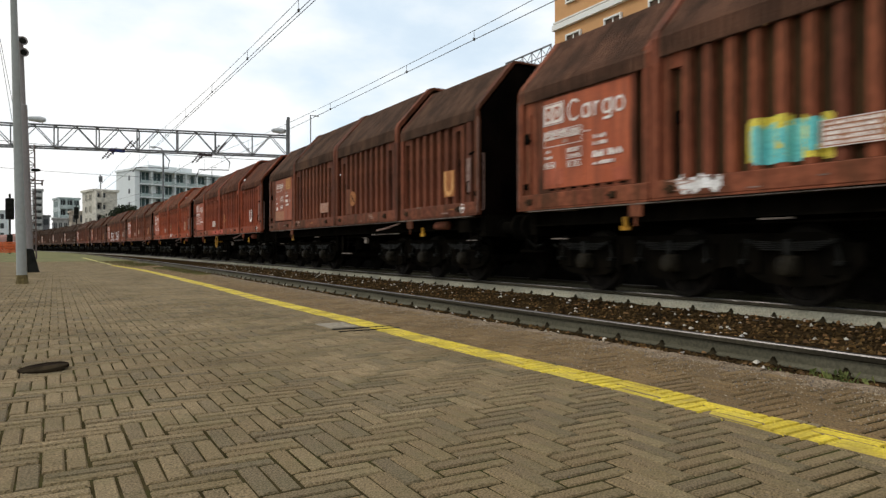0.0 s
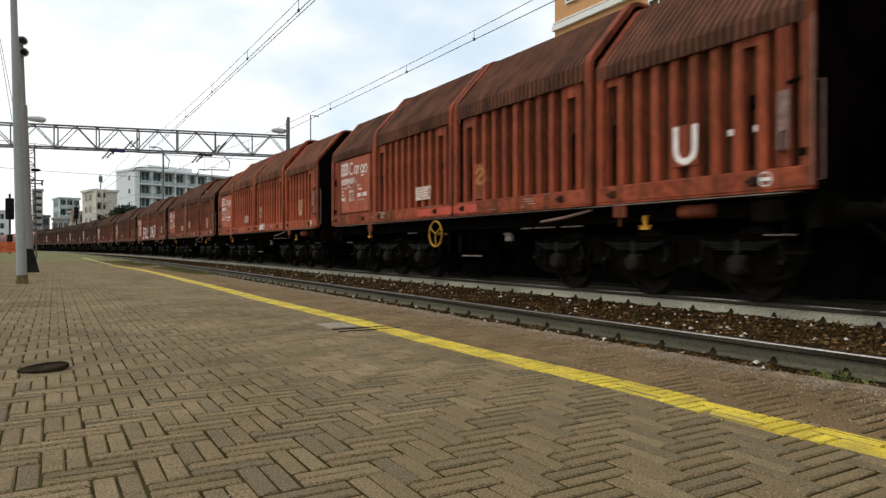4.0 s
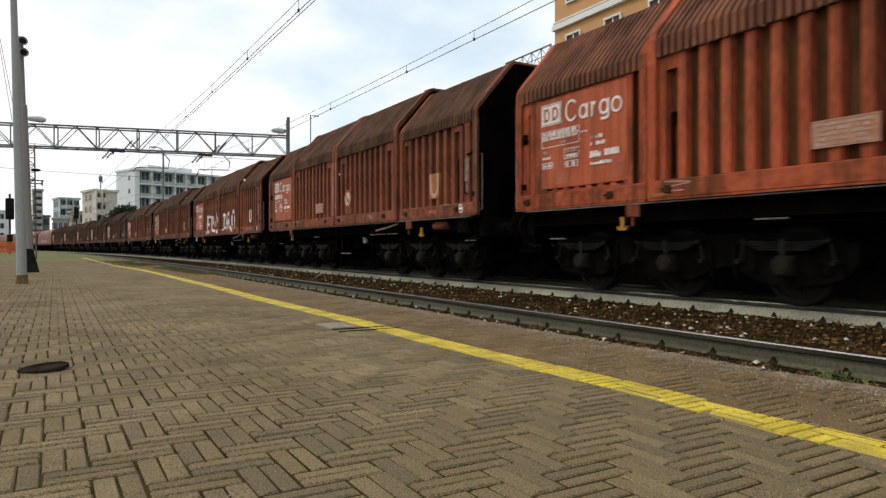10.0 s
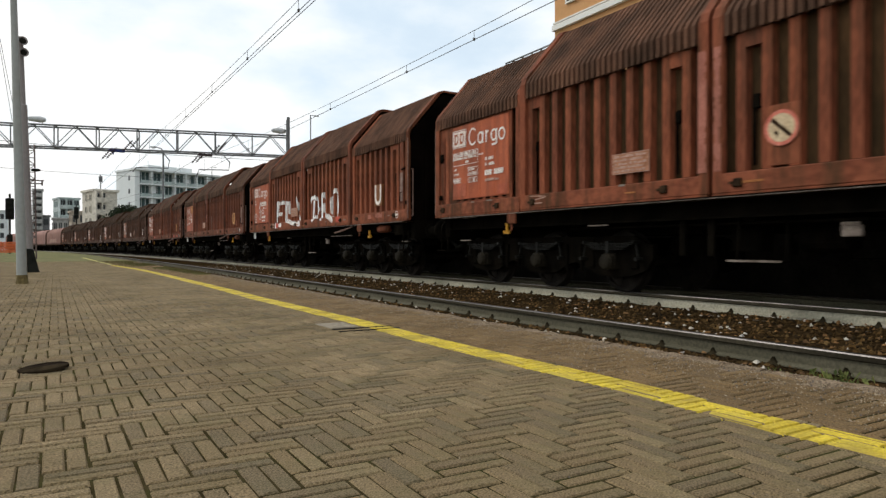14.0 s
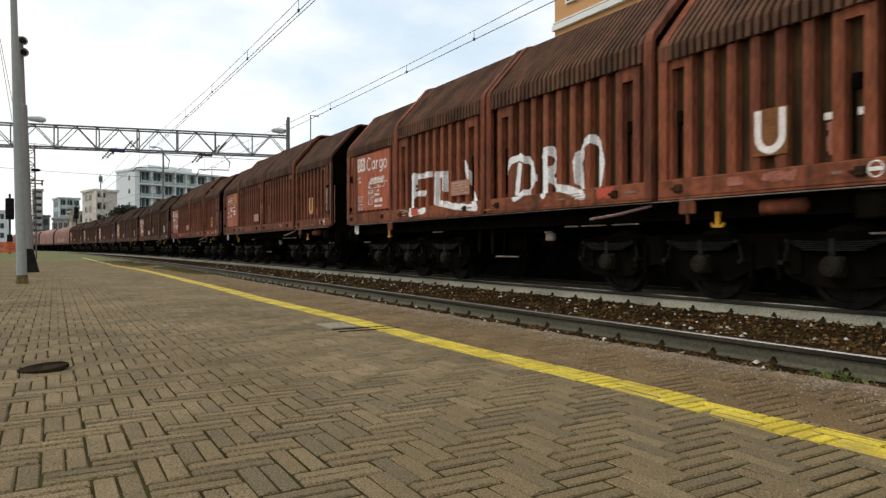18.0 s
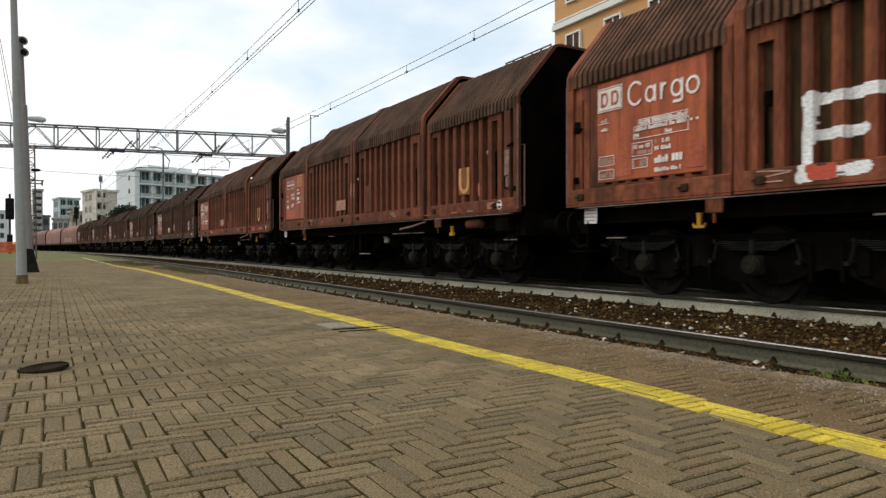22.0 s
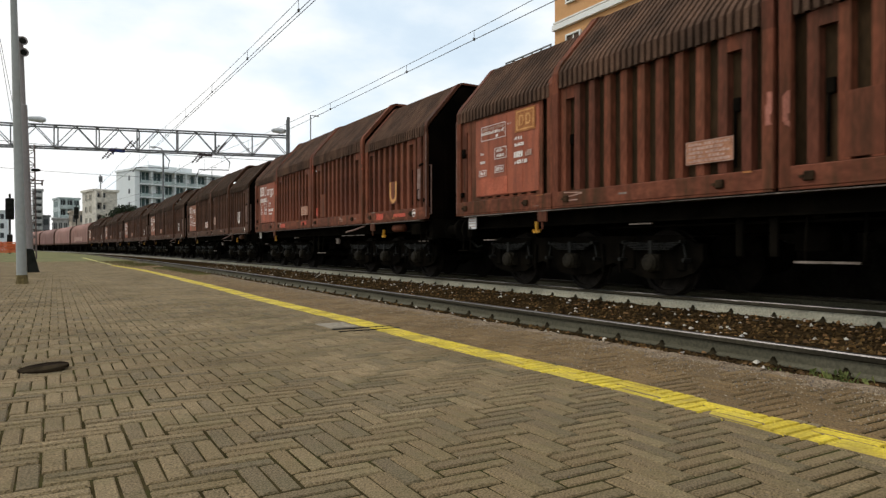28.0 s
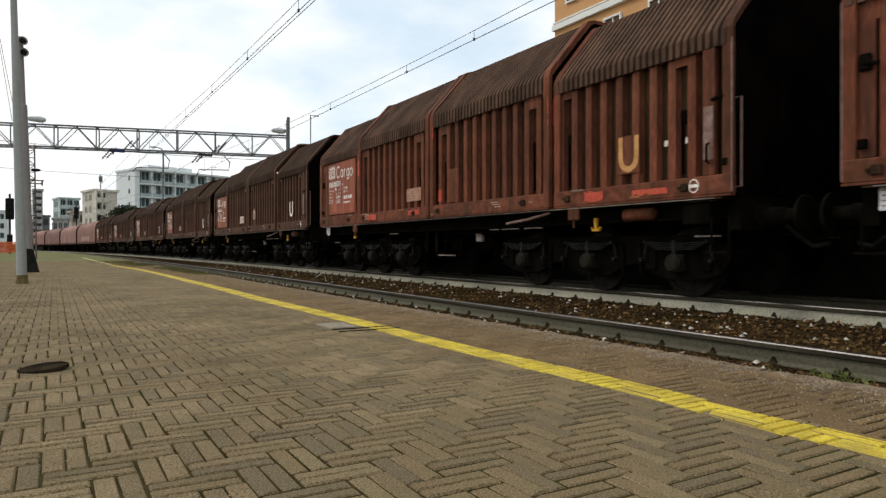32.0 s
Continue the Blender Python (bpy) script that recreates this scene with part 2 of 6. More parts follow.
plate_white = mat("white_enamel_plate", (0.62, 0.62, 0.60), (0.74, 0.74, 0.72), 8, 0.5, 0.05)
yellow_steel = mat("yellow_painted_steel", (0.46, 0.22, 0.018), (0.58, 0.30, 0.03), 8, 0.55, 0.1, grime=(0.10, 0.06, 0.03), grime_amount=0.6)
buffer_mat = mat("buffer_greasy_steel", (0.004, 0.0034, 0.0025), (0.010, 0.0085, 0.006), 6, 0.8, 0.2, spec=0.02)
handrail_mat = mat("pale_worn_handrail", (0.16, 0.09, 0.07), (0.26, 0.17, 0.14), 8, 0.6, 0.1)
# pale metal: bare scuffs, and light painted on edges
edge_mat = mat("worn_and_lit_edge", (0.12, 0.095, 0.075), (0.22, 0.18, 0.15), 5, 0.5, 0.1)
galv = mat("galvanised_steel", (0.095, 0.10, 0.105), (0.16, 0.165, 0.17), 2, 0.6, 0.1, spec=0.3)
pole_mat = mat("grey_green_painted_pole", (0.30, 0.325, 0.315), (0.37, 0.395, 0.385), 1.5, 0.55, 0.05, stretch=(1, 1, 0.2), fine=14, grain=(0.95, 1.05), grime=(0.24, 0.23, 0.20), grime_amount=0.4)
post_grey = mat("dull_mauve_grey_post", (0.22, 0.205, 0.20), (0.29, 0.27, 0.265), 1.5, 0.6, 0.05, stretch=(1, 1, 0.2), fine=14, grain=(0.95, 1.05))
block_cream = mat("cream_block_render", (0.52, 0.49, 0.42), (0.62, 0.58, 0.50), 0.2, 0.9, 0.1, fine=2)
teal_glass = mat("teal_balcony_glass", (0.05, 0.085, 0.085), (0.10, 0.15, 0.15), 0.3, 0.3, 0.0, fine=1)
balustrade_mat = mat("pale_green_balustrade", (0.30, 0.37, 0.36), (0.42, 0.48, 0.47), 0.3, 0.4, 0.0, fine=1)
insulator_blue = mat("dark_blue_insulator", (0.02, 0.03, 0.12), (0.04, 0.06, 0.20), 6, 0.3, 0.0)
rust_pole = mat("brown_painted_pole", (0.10, 0.075, 0.07), (0.16, 0.12, 0.11), 2, 0.7, 0.1)
dark_box = mat("dark_cast_iron", (0.010, 0.011, 0.009), (0.024, 0.024, 0.020), 6, 0.8, 0.2, spec=0.02)
wire_mat = mat("weathered_copper_wire", (0.08, 0.082, 0.085), (0.13, 0.133, 0.135), 4, 0.6, 0.0)
insulator_mat = mat("brown_insulator", (0.03, 0.02, 0.02), (0.06, 0.04, 0.04), 6, 0.3, 0.0)
lamp_glass = mat("lamp_diffuser", (0.42, 0.44, 0.45), (0.52, 0.54, 0.55), 4, 0.35, 0.0)
stucco_orange = mat("ochre_stucco", (0.52, 0.283, 0.125), (0.59, 0.33, 0.155), 0.5, 0.9, 0.1, fine=60)
stucco_white = mat("white_stucco", (0.70, 0.70, 0.66), (0.78, 0.78, 0.74), 0.5, 0.9, 0.1, fine=60)
block_white = mat("pale_block_render", (0.66, 0.70, 0.70), (0.74, 0.77, 0.77), 0.15, 0.9, 0.0, fine=2, grain=(0.97, 1.03))
block_grey = mat("grey_block_render", (0.30, 0.30, 0.29), (0.40, 0.40, 0.38), 0.2, 0.9, 0.1, fine=2)
block_dark = mat("dark_block_render", (0.16, 0.16, 0.165), (0.22, 0.22, 0.225), 0.2, 0.9, 0.1, fine=2)
block_tan = mat("tan_block_render", (0.36, 0.31, 0.25), (0.46, 0.40, 0.33), 0.2, 0.9, 0.1, fine=2)
roof_tile = mat("dull_roof_tiles", (0.16, 0.10, 0.075), (0.22, 0.14, 0.10), 0.6, 0.9, 0.3, fine=4)
glass_dark = mat("dark_window_glass", (0.030, 0.036, 0.038), (0.060, 0.068, 0.07), 0.4, 0.35, 0.0, spec=0.25)
shutter_brown = mat("brown_louvred_shutter", (0.055, 0.032, 0.02), (0.10, 0.06, 0.038), 3.0, 0.7, 0.2)
shutter_mat = mat("window_shutter", (0.20, 0.22, 0.22), (0.28, 0.30, 0.30), 1.0, 0.7, 0.1)
net_orange = mat("orange_safety_net", (0.62, 0.13, 0.05), (0.72, 0.18, 0.07), 3, 0.7, 0.1)
tarp_mat = mat("faded_pink_tarpaulin", (0.19, 0.098, 0.080), (0.30, 0.170, 0.145), 0.5, 0.75, 0.2, grime=(0.15, 0.11, 0.10), grime_amount=0.6, spec=0.08, per_object=0.2)
lid_mat = mat("granite_cover_slab", (0.20, 0.17, 0.125), (0.26, 0.225, 0.17), 20, 0.85, 0.3)
moss_stain = mat("mossy_stain", (0.10, 0.075, 0.03), (0.19, 0.15, 0.07), 12, 0.9, 0.2)
iron_lid = mat("drain_cover_iron", (0.008, 0.006, 0.005), (0.024, 0.018, 0.014), 30, 0.9, 1.0, spec=0.0, grime=(0.06, 0.045, 0.025), grime_amount=0.5)

# colour of the added backdrop wall behind the train
backdrop_mat = mat("dark_backdrop_wall", (0.006, 0.0055, 0.0045), (0.016, 0.014, 0.011), 1.5, 0.95, 0.5, fine=12, spec=0.05)

# ---- mesh helpers ----
class Build:
    """Collects boxes, tubes and prisms into one mesh."""

    def __init__(self):
        self.v, self.f = [], []

    def add(self, verts, faces):
        k = len(self.v)
        self.v += [tuple(p) for p in verts]
        self.f += [tuple(i + k for i in q) for q in faces]
        return self

    def box(self, x0, x1, y0, y1, z0, z1, c=0.0, m=None):
        """A box, with its long edges and top chamfered by c."""
        if c <= 0:
            vs = [(x, y, z) for z in (z0, z1) for x, y in ((x0, y0), (x1, y0), (x1, y1), (x0, y1))]
            fs = [(0, 3, 2, 1), (4, 5, 6, 7), (0, 1, 5, 4), (1, 2, 6, 5), (2, 3, 7, 6), (3, 0, 4, 7)]
        else:
            def ring(i, z):
                a0, a1, b0, b1 = x0 + i, x1 - i, y0 + i, y1 - i
                return [(a0 + c, b0, z), (a1 - c, b0, z), (a1, b0 + c, z), (a1, b1 - c, z), (a1 - c, b1, z), (a0 + c, b1, z), (a0, b1 - c, z), (a0, b0 + c, z)]
            vs = ring(c * 0.6, z0) + ring(0, z0 + c) + ring(0, z1 - c) + ring(c * 0.6, z1)
            fs = [tuple(range(7, -1, -1)), tuple(range(24, 32))]
            for r in range(3):
                fs += [(r * 8 + i, r * 8 + (i + 1) % 8, r * 8 + 8 + (i + 1) % 8, r * 8 + 8 + i) for i in range(8)]
        if m is not None:
            vs = [m @ Vector(p) for p in vs]
        return self.add(vs, fs)

    def tube(self, p0, p1, r, n=8, r1=None, caps=True):
        p0, p1 = Vector(p0), Vector(p1)
        d = (p1 - p0).normalized()
        a = d.orthogonal().normalized()
        b = d.cross(a)
        r1 = r if r1 is None else r1
        vs = []
        for p, q in ((p0, r), (p1, r1)):
            vs += [p + a * (q * math.cos(2 * math.pi * i / n)) + b * (q * math.sin(2 * math.pi * i / n)) for i in range(n)]
        fs = [(i, (i + 1) % n, n + (i + 1) % n, n + i) for i in range(n)]
        if caps:
            fs += [tuple(range(n - 1, -1, -1)), tuple(range(n, 2 * n))]
        return self.add(vs, fs)

    def chain(self, pts, r, n=6):
        """One bent tube through the points."""
        pts = [Vector(p) for p in pts]
        vs, fs = [], []
        side = (pts[1] - pts[0]).orthogonal().normalized()
        for i, p in enumerate(pts):
            d = (pts[min(i + 1, len(pts) - 1)] - pts[max(i - 1, 0)]).normalized()
            a = (side - d * side.dot(d)).normalized()
            side = a
            c = d.cross(a)
            vs += [p + a * (r * math.cos(2 * math.pi * k / n)) + c * (r * math.sin(2 * math.pi * k / n)) for k in range(n)]
        for i in range(len(pts) - 1):
            fs += [(i * n + k, i * n + (k + 1) % n, i * n + n + (k + 1) % n, i * n + n + k) for k in range(n)]
        fs += [tuple(range(n - 1, -1, -1)), tuple(range(len(vs) - n, len(vs)))]
        return self.add(vs, fs)

    def lathe(self, axis, centre, rows, n=20):
        """rows of (distance along the axis, radius)."""
        c, d = Vector(centre), Vector(axis).normalized()
        a = d.orthogonal().normalized()
        b = d.cross(a)
        vs = [c + d * s + (a * math.cos(2 * math.pi * i / n) + b * math.sin(2 * math.pi * i / n)) * r for s, r in rows for i in range(n)]
        fs = [(k * n + i, k * n + (i + 1) % n, k * n + n + (i + 1) % n, k * n + n + i) for k in range(len(rows) - 1) for i in range(n)]
        fs += [tuple(range(n - 1, -1, -1)), tuple(range((len(rows) - 1) * n, len(rows) * n))]
        return self.add(vs, fs)

    def prism(self, poly, x0, x1):
        """A polygon in (y, z), drawn out from x0 to x1."""
        n = len(poly)
        vs = [(x, y, z) for x in (x0, x1) for y, z in poly]
        fs = [tuple(range(n)), tuple(range(2 * n - 1, n - 1, -1))] + [(i, n + i, n + (i + 1) % n, (i + 1) % n) for i in range(n)]
        return self.add(vs, fs)

    def quad(self, a, b, c, d):
        return self.add([a, b, c, d], [(0, 1, 2, 3)])

    def mesh(self, name, material, smooth=False):
        me = bpy.data.meshes.new(name)
        me.from_pydata(self.v, [], self.f)
        bm = bmesh.new()
        bm.from_mesh(me)
        bmesh.ops.recalc_face_normals(bm, faces=bm.faces)
        bm.to_mesh(me)
        bm.free()
        me.materials.append(material)
        if smooth:
            me.polygons.foreach_set("use_smooth", [True] * len(me.polygons))
        me.update()
        return me


def part(name, build, material, parent=None, label="", smooth=False, at=None):
    """One mesh object, under a thing or a part."""
    data = build if isinstance(build, bpy.types.Mesh) else build.mesh(name, material, smooth)
    ob = new(name, data)
    if parent is not None:
        ob.parent = parent
    if at is not None:
        ob.matrix_basis = at
    if label:
        ob["label"] = label
    return ob


def thing(name, label, category, group="", kind="", at=None):
    ob = new(name)
    ob.empty_display_size = 0.2
    if at is not None:
        ob.matrix_basis = at
    return tagged(ob, label, category, group, kind)


# ---- the tracks' line ----
TRACK_1, TRACK_2 = 4.45, 8.25
RAIL_1, RAIL_2 = -0.23, -0.10
BEND_Y, BEND_R = 28.0, 930.0


def line_at(y, x):
    """The point and heading on a line that runs at x beside the camera, y metres along."""
    if y <= BEND_Y:
        return x, y, 0.0
    a = (y - BEND_Y) / BEND_R
    r = BEND_R + x - TRACK_2
    return x - r * (1 - math.cos(a)), BEND_Y + r * math.sin(a), a


STATIONS = [-30, -10, 0, 5, 10, 15, 20, 24, 28, 31, 34, 37, 40, 44, 48, 52] + [56 + 6 * i for i in range(40)]


def swept(profile, closed=True, stations=STATIONS, b=None):
    """A cross-section of (x, z) carried along the line."""
    b = b or Build()
    n = len(profile)
    vs = []
    for y in stations:
        for x, z in profile:
            px, py, _ = line_at(y, x)
            vs.append((px, py, z))
    fs = []
    for k in range(len(stations) - 1):
        for i in range(n if closed else n - 1):
            j = (i + 1) % n
            fs.append((k * n + i, k * n + j, k * n + n + j, k * n + n + i))
    if closed:
        fs += [tuple(range(n)), tuple(range(len(vs) - 1, len(vs) - n - 1, -1))]
    return b.add(vs, fs)


# ---- ground, platform, track bed ----
def build_ground():
    g = Build()
    xs = [-4000, -600, -120, -40, -10, 2.6, 12, 30, 80, 300, 1200, 4000]
    ys = [-3000, -300, -60, -10, 30, 80, 160, 300, 700, 1500, 4500]
    vs = [(x, y, -0.62) for y in ys for x in xs]
    n = len(xs)
    fs = [(j * n + i, j * n + i + 1, j * n + n + i + 1, j * n + n + i) for j in range(len(ys) - 1) for i in range(n - 1)]
    g.add(vs, fs)
    tagged(part("ground", g, ground_mat), "rough bare earth ground that reaches the horizon", "ground", kind="structure")
    bed = swept([(2.9, -0.60), (2.9, -0.43), (3.5, -0.42), (5.4, -0.41), (6.2, -0.37), (7.2, -0.28), (9.4, -0.28), (10.4, -0.34), (11.6, -0.60)], closed=False)
    tagged(part("track_bed", bed, ballast_base), "rusty brown crushed-stone ballast bed under both tracks", "ballast", kind="structure")


EDGE = 2.90
PAVED_TO = 31.0
LINE_Y = (-2.0, 0.9, 1.2, 1.45, 1.7, 2.1, 3.0, 3.6, 4.6, 5.8, 7.5, 9.3, 11.0, 14.0, 18.6, 22.8, 33.0, 46.0)
LINE_X = (2.02, 2.02, 2.00, 1.985, 2.015, 2.015, 1.985, 1.975, 2.00, 1.99, 1.96, 1.99, 1.98, 1.97, 1.91, 1.64, 1.48, 1.30)
LINE_HALF = 0.088


def line_mid(y):
    return float(np.interp(y, LINE_Y, LINE_X))




def build_platform():
    slab = Build()
    near = [y for y in STATIONS if y < PAVED_TO] + [PAVED_TO]
    swept([(-14, -0.5), (EDGE - 0.11, -0.5), (EDGE - 0.11, -0.0038), (-14, -0.0038)], stations=near, b=slab)
    p = tagged(part("platform", slab, joint), "railway platform paved with worn brown clay bricks", "platform", kind="structure")
    side = Build()
    side.box(-14, -2.33, -30, PAVED_TO, -0.4, 0.0)
    part("side_paving", side, paving_far, p, "plain worn paving beside the bricks")
    side = Build()
    side.box(-2.33, EDGE - 0.11, -30, -1.42, -0.4, 0.0)
    part("side_paving", side, paving_far, p, "plain worn paving beside the bricks")
    far = Build()
    swept([(-14, -0.5), (EDGE - 0.02, -0.5), (EDGE - 0.02, -0.004), (EDGE - 0.5, 0.0), (-14, 0.0)], stations=[PAVED_TO, 33, 36, 40, 45, 50] + [55 + 8 * i for i in range(18)], b=far)
    tagged(part("grass_verge", far, grass_mat), "mown yellowish green grass at the platform's far end", "grass", kind="structure")
    k = Build()
    for ya, yb in ((24.5, 28.0), (28.2, 31.5), (31.6, 36.0), (36.3, 42.0)):
        k.add([(line_mid(y) + dx, y, z) for y in (ya, yb) for dx, z in ((-0.06, -0.02), (0.06, -0.02), (0.06, 0.007), (-0.06, 0.007))], [(0, 1, 2, 3), (7, 6, 5, 4), (0, 4, 5, 1), (1, 5, 6, 2), (2, 6, 7, 3), (3, 7, 4, 0)])
    part("faded_line", k, faded_yellow, p, "faded pale yellow line over the far paving")
    strip = Build()
    strip.box(EDGE - 0.24, EDGE - 0.108, -4.0, PAVED_TO, -0.3, -0.002)
    part("bedding_strip", strip, kerb_mat, p, "rough mortar strip behind the kerb")
    # rough kerb of short concrete lengths along the edge
    random.seed(4)
    y = -4.0
    while y < 36:
        step = 0.98
        b = Build()
        n = 14
        vs, fs = [], []
        for i in range(n + 1):
            yy = -0.485 + 0.97 * i / n
            wob = [random.uniform(-0.012, 0.012) for _ in range(3)]
            vs += [(-0.11, yy, -0.001), (-0.06, yy, 0.003 + wob[0] * 0.5), (-0.02, yy, -0.002 + wob[1] * 0.6), (0.004 + wob[2], yy, -0.03), (0.0, yy, -0.5), (-0.11, yy, -0.5)]
        for i in range(n):
            for k in range(6):
                j = (k + 1) % 6
                fs.append((i * 6 + k, i * 6 + j, i * 6 + 6 + j, i * 6 + 6 + k))
        fs += [tuple(range(6)), tuple(range(n * 6 + 5, n * 6 - 1, -1))]
        b.add(vs, fs)
        part("kerb_stone", b, kerb_mat, p, at=pose(EDGE, y + 0.5, 0))
        y += step
    return p


W = 0.0532
CELL_X, CELL_Y = 0.1080, 0.1057
PHASE_X, PHASE_Y = 0.0781, 2.1531


def bricks_in(x0, x1, y0, y1):
    """Double herringbone: (x, y, along, painted) of each brick's middle."""
    out = []
    i0, i1 = math.floor((x0 - PHASE_X) / CELL_X) - 1, math.ceil((x1 - PHASE_X) / CELL_X) + 1
    for i in range(i0, i1):
        j0, j1 = math.floor((y0 - PHASE_Y) / CELL_Y) - 4, math.ceil((y1 - PHASE_Y) / CELL_Y) + 4
        for j in range(j0, j1):
            k = (j - i + 1) % 4
            cx, cy = PHASE_X + i * CELL_X, PHASE_Y + j * CELL_Y
            if k == 0:
                out += [(cx + CELL_X / 4, cy + CELL_Y, True), (cx + 0.75 * CELL_X, cy + CELL_Y, True)]
            elif k == 3:
                out += [(cx + CELL_X, cy + CELL_Y / 4, False), (cx + CELL_X, cy + 0.75 * CELL_Y, False)]
    return [q for q in out if x0 <= q[0] <= x1 and y0 <= q[1] <= y1]


def brick_shape(hw, hl, top, low):
    c = 0.0050
    vs = [(-hw, -hl, low), (hw, -hl, low), (hw, hl, low), (-hw, hl, low), (-hw, -hl, top - c), (hw, -hl, top - c), (hw, hl, top - c), (-hw, hl, top - c),
          (-hw + c, -hl + c, top), (hw - c, -hl + c, top), (hw - c, hl - c, top), (-hw + c, hl - c, top)]
    fs = [(8, 9, 10, 11)] + [(a, (a + 1) % 4, 4 + (a + 1) % 4, 4 + a) for a in range(4)] + [(4 + a, 4 + (a + 1) % 4, 8 + (a + 1) % 4, 8 + a) for a in range(4)]
    return vs, fs


def build_rails():
    prof = [(-0.07, -0.172), (0.07, -0.172), (0.07, -0.160), (0.014, -0.140), (0.009, -0.050), (0.034, -0.036), (0.036, -0.010), (0.026, -0.002), (-0.026, -0.002), (-0.036, -0.010), (-0.034, -0.036), (-0.009, -0.050), (-0.014, -0.140), (-0.07, -0.160)]
    for k, (c, h, side) in enumerate(((TRACK_1, RAIL_1, rail_side), (TRACK_2, RAIL_2, rail_pale))):
        tr = thing("railway_track", "straight railway track with %s rails on ballast" % ("dull brown" if k == 0 else "dusty pale"), "track", "station tracks", "structure")
        for sgn in (-1, 1):
            x = c + sgn * 0.7525
            r = part("rail", swept([(x + px, h + pz) for px, pz in prof]), rail_side if k == 0 or sgn > 0 else side, tr, "grimy steel rail")
            part("rail_head", swept([(x + px, h + pz) for px, pz in ((-0.0375, -0.012), (-0.0365, -0.045), (-0.012, -0.055), (0.012, -0.055), (0.0365, -0.045), (0.0375, -0.012), (0.028, -0.001), (-0.028, -0.001))]), rail_head, r, "dark rusty rail head")
            part("running_surface", swept([(x - 0.0365, h - 0.009), (x + 0.0365, h - 0.009), (x + 0.030, h + 0.001), (x - 0.030, h + 0.001)]), rail_top, r, "polished rail top")
        sl, cl = Build(), Build()
        cl.box(-0.075, 0.075, -0.055, 0.055, -0.185, -0.165)
        for s in (-1, 1):
            cl.add([(s * 0.052 + a * u, e * v, z) for z, u, v in ((-0.172, 0.036, 0.058), (-0.142, 0.014, 0.022), (-0.108, 0.006, 0.008)) for a, e in ((-1, -1), (1, -1), (1, 1), (-1, 1))],
                   [(k * 4 + i, k * 4 + (i + 1) % 4, k * 4 + 4 + (i + 1) % 4, k * 4 + 4 + i) for k in range(2) for i in range(4)] + [(0, 3, 2, 1), (8, 9, 10, 11)])
        clip_mesh = cl.mesh("rail_clip", clip_mat)
        sl.box(-1.15, 1.15, -0.12, 0.12, -0.36, -0.186, 0.02)
        sleeper_mesh = sl.mesh("sleeper", sleeper_mat)
        y = -1.33 if k == 0 else -1.6
        while y < 62:
            px, py, a = line_at(y, c)
            sp = part("sleeper", sleeper_mesh, None, tr, at=pose(px, py, h, rz=math.degrees(a)))
            if y < 40:
                for sgn in (-1, 1):
                    part("rail_clip", clip_mesh, None, sp, at=pose(sgn * 0.7525, 0, 0))
            y += 0.585


def build_ballast():
    rng = np.random.default_rng(7)
    base = [(0.9, 0, -0.1), (-0.8, 0.3, 0), (0.1, 0.8, 0.1), (0, -0.9, 0.05), (0.1, 0.1, 0.75), (-0.2, -0.3, 0.55), (0.3, 0.5, 0.5)]
    tri = [(0, 2, 6), (2, 1, 6), (1, 4, 6), (4, 0, 6), (1, 3, 5), (3, 0, 4), (3, 4, 5), (4, 1, 5)]
    shape = np.array(base)

    def floor_z(x):
        return np.interp(x, [2.9, 5.4, 6.2, 7.2, 9.4], [-0.43, -0.41, -0.37, -0.28, -0.28])
    for name, count, material, lo, hi, label in (("ballast_stones", 14000, ballast_mat, 0.018, 0.040, "loose rust-stained crushed stones between the tracks"), ("ballast_stones_near_edge", 5000, ballast_mat, 0.018, 0.040, "loose brown crushed stones beside the platform"), ("rusty_ballast_stones", 1500, ballast_orange, 0.016, 0.036, "bright rust-brown stones among the ballast"), ("pale_ballast_stones", 760, ballast_pale, 0.014, 0.040, "scattered pale stones lying on the ballast")):
        vs, fs = [], []
        for i in range(count):
            y = 1.0 + 34 * rng.random() ** 1.8
            x = rng.uniform(4.6, 7.45) if rng.random() < 0.92 else rng.uniform(7.6, 8.9)
            if count == 5000:
                x, y = rng.uniform(3.25, 4.6), rng.uniform(-4.0, 22.0)
            if abs(x - 5.2) < 0.10 or abs(x - 3.7) < 0.10:
                continue
            s = rng.uniform(lo, hi)
            a = rng.uniform(0, 6.28)
            ca, sa = math.cos(a), math.sin(a)
            q = shape * (rng.uniform(0.7, 1.2, (1, 3)) * s) + rng.normal(0, 0.12 * s, shape.shape)
            p = np.stack([q[:, 0] * ca - q[:, 1] * sa + x, q[:, 0] * sa + q[:, 1] * ca + y, q[:, 2] + floor_z(x) + (0.006 if count > 2000 else 0.020)], 1)
            k = len(vs)
            vs += p.tolist()
            fs += [(t[0] + k, t[1] + k, t[2] + k) for t in tri]
        me = bpy.data.meshes.new(name)
        me.from_pydata(vs, [], fs)
        me.materials.append(material)
        tagged(new(name, me), label, "ballast", kind="stuff")


build_ground()
PLATFORM = build_platform()
build_rails()
build_ballast()


# ---- the train ----
S_COEF = (195.407, -242.366, 351.108, -438.792, 331.488, -101.773)
WAGON_PITCH = 14.958
FIRST_CENTRE = -12.87


def travelled(t):
    u = t / 32.0
    return sum(c * u ** (d + 1) for d, c in enumerate(S_COEF))


HALF = 1.45
HOODS = (("end", 4.04, 6.91, 0.0), ("middle", 0.30, 3.99, 0.07), ("middle", -3.59, 0.24, 0.07), ("end", -6.82, -3.65, 0.0))
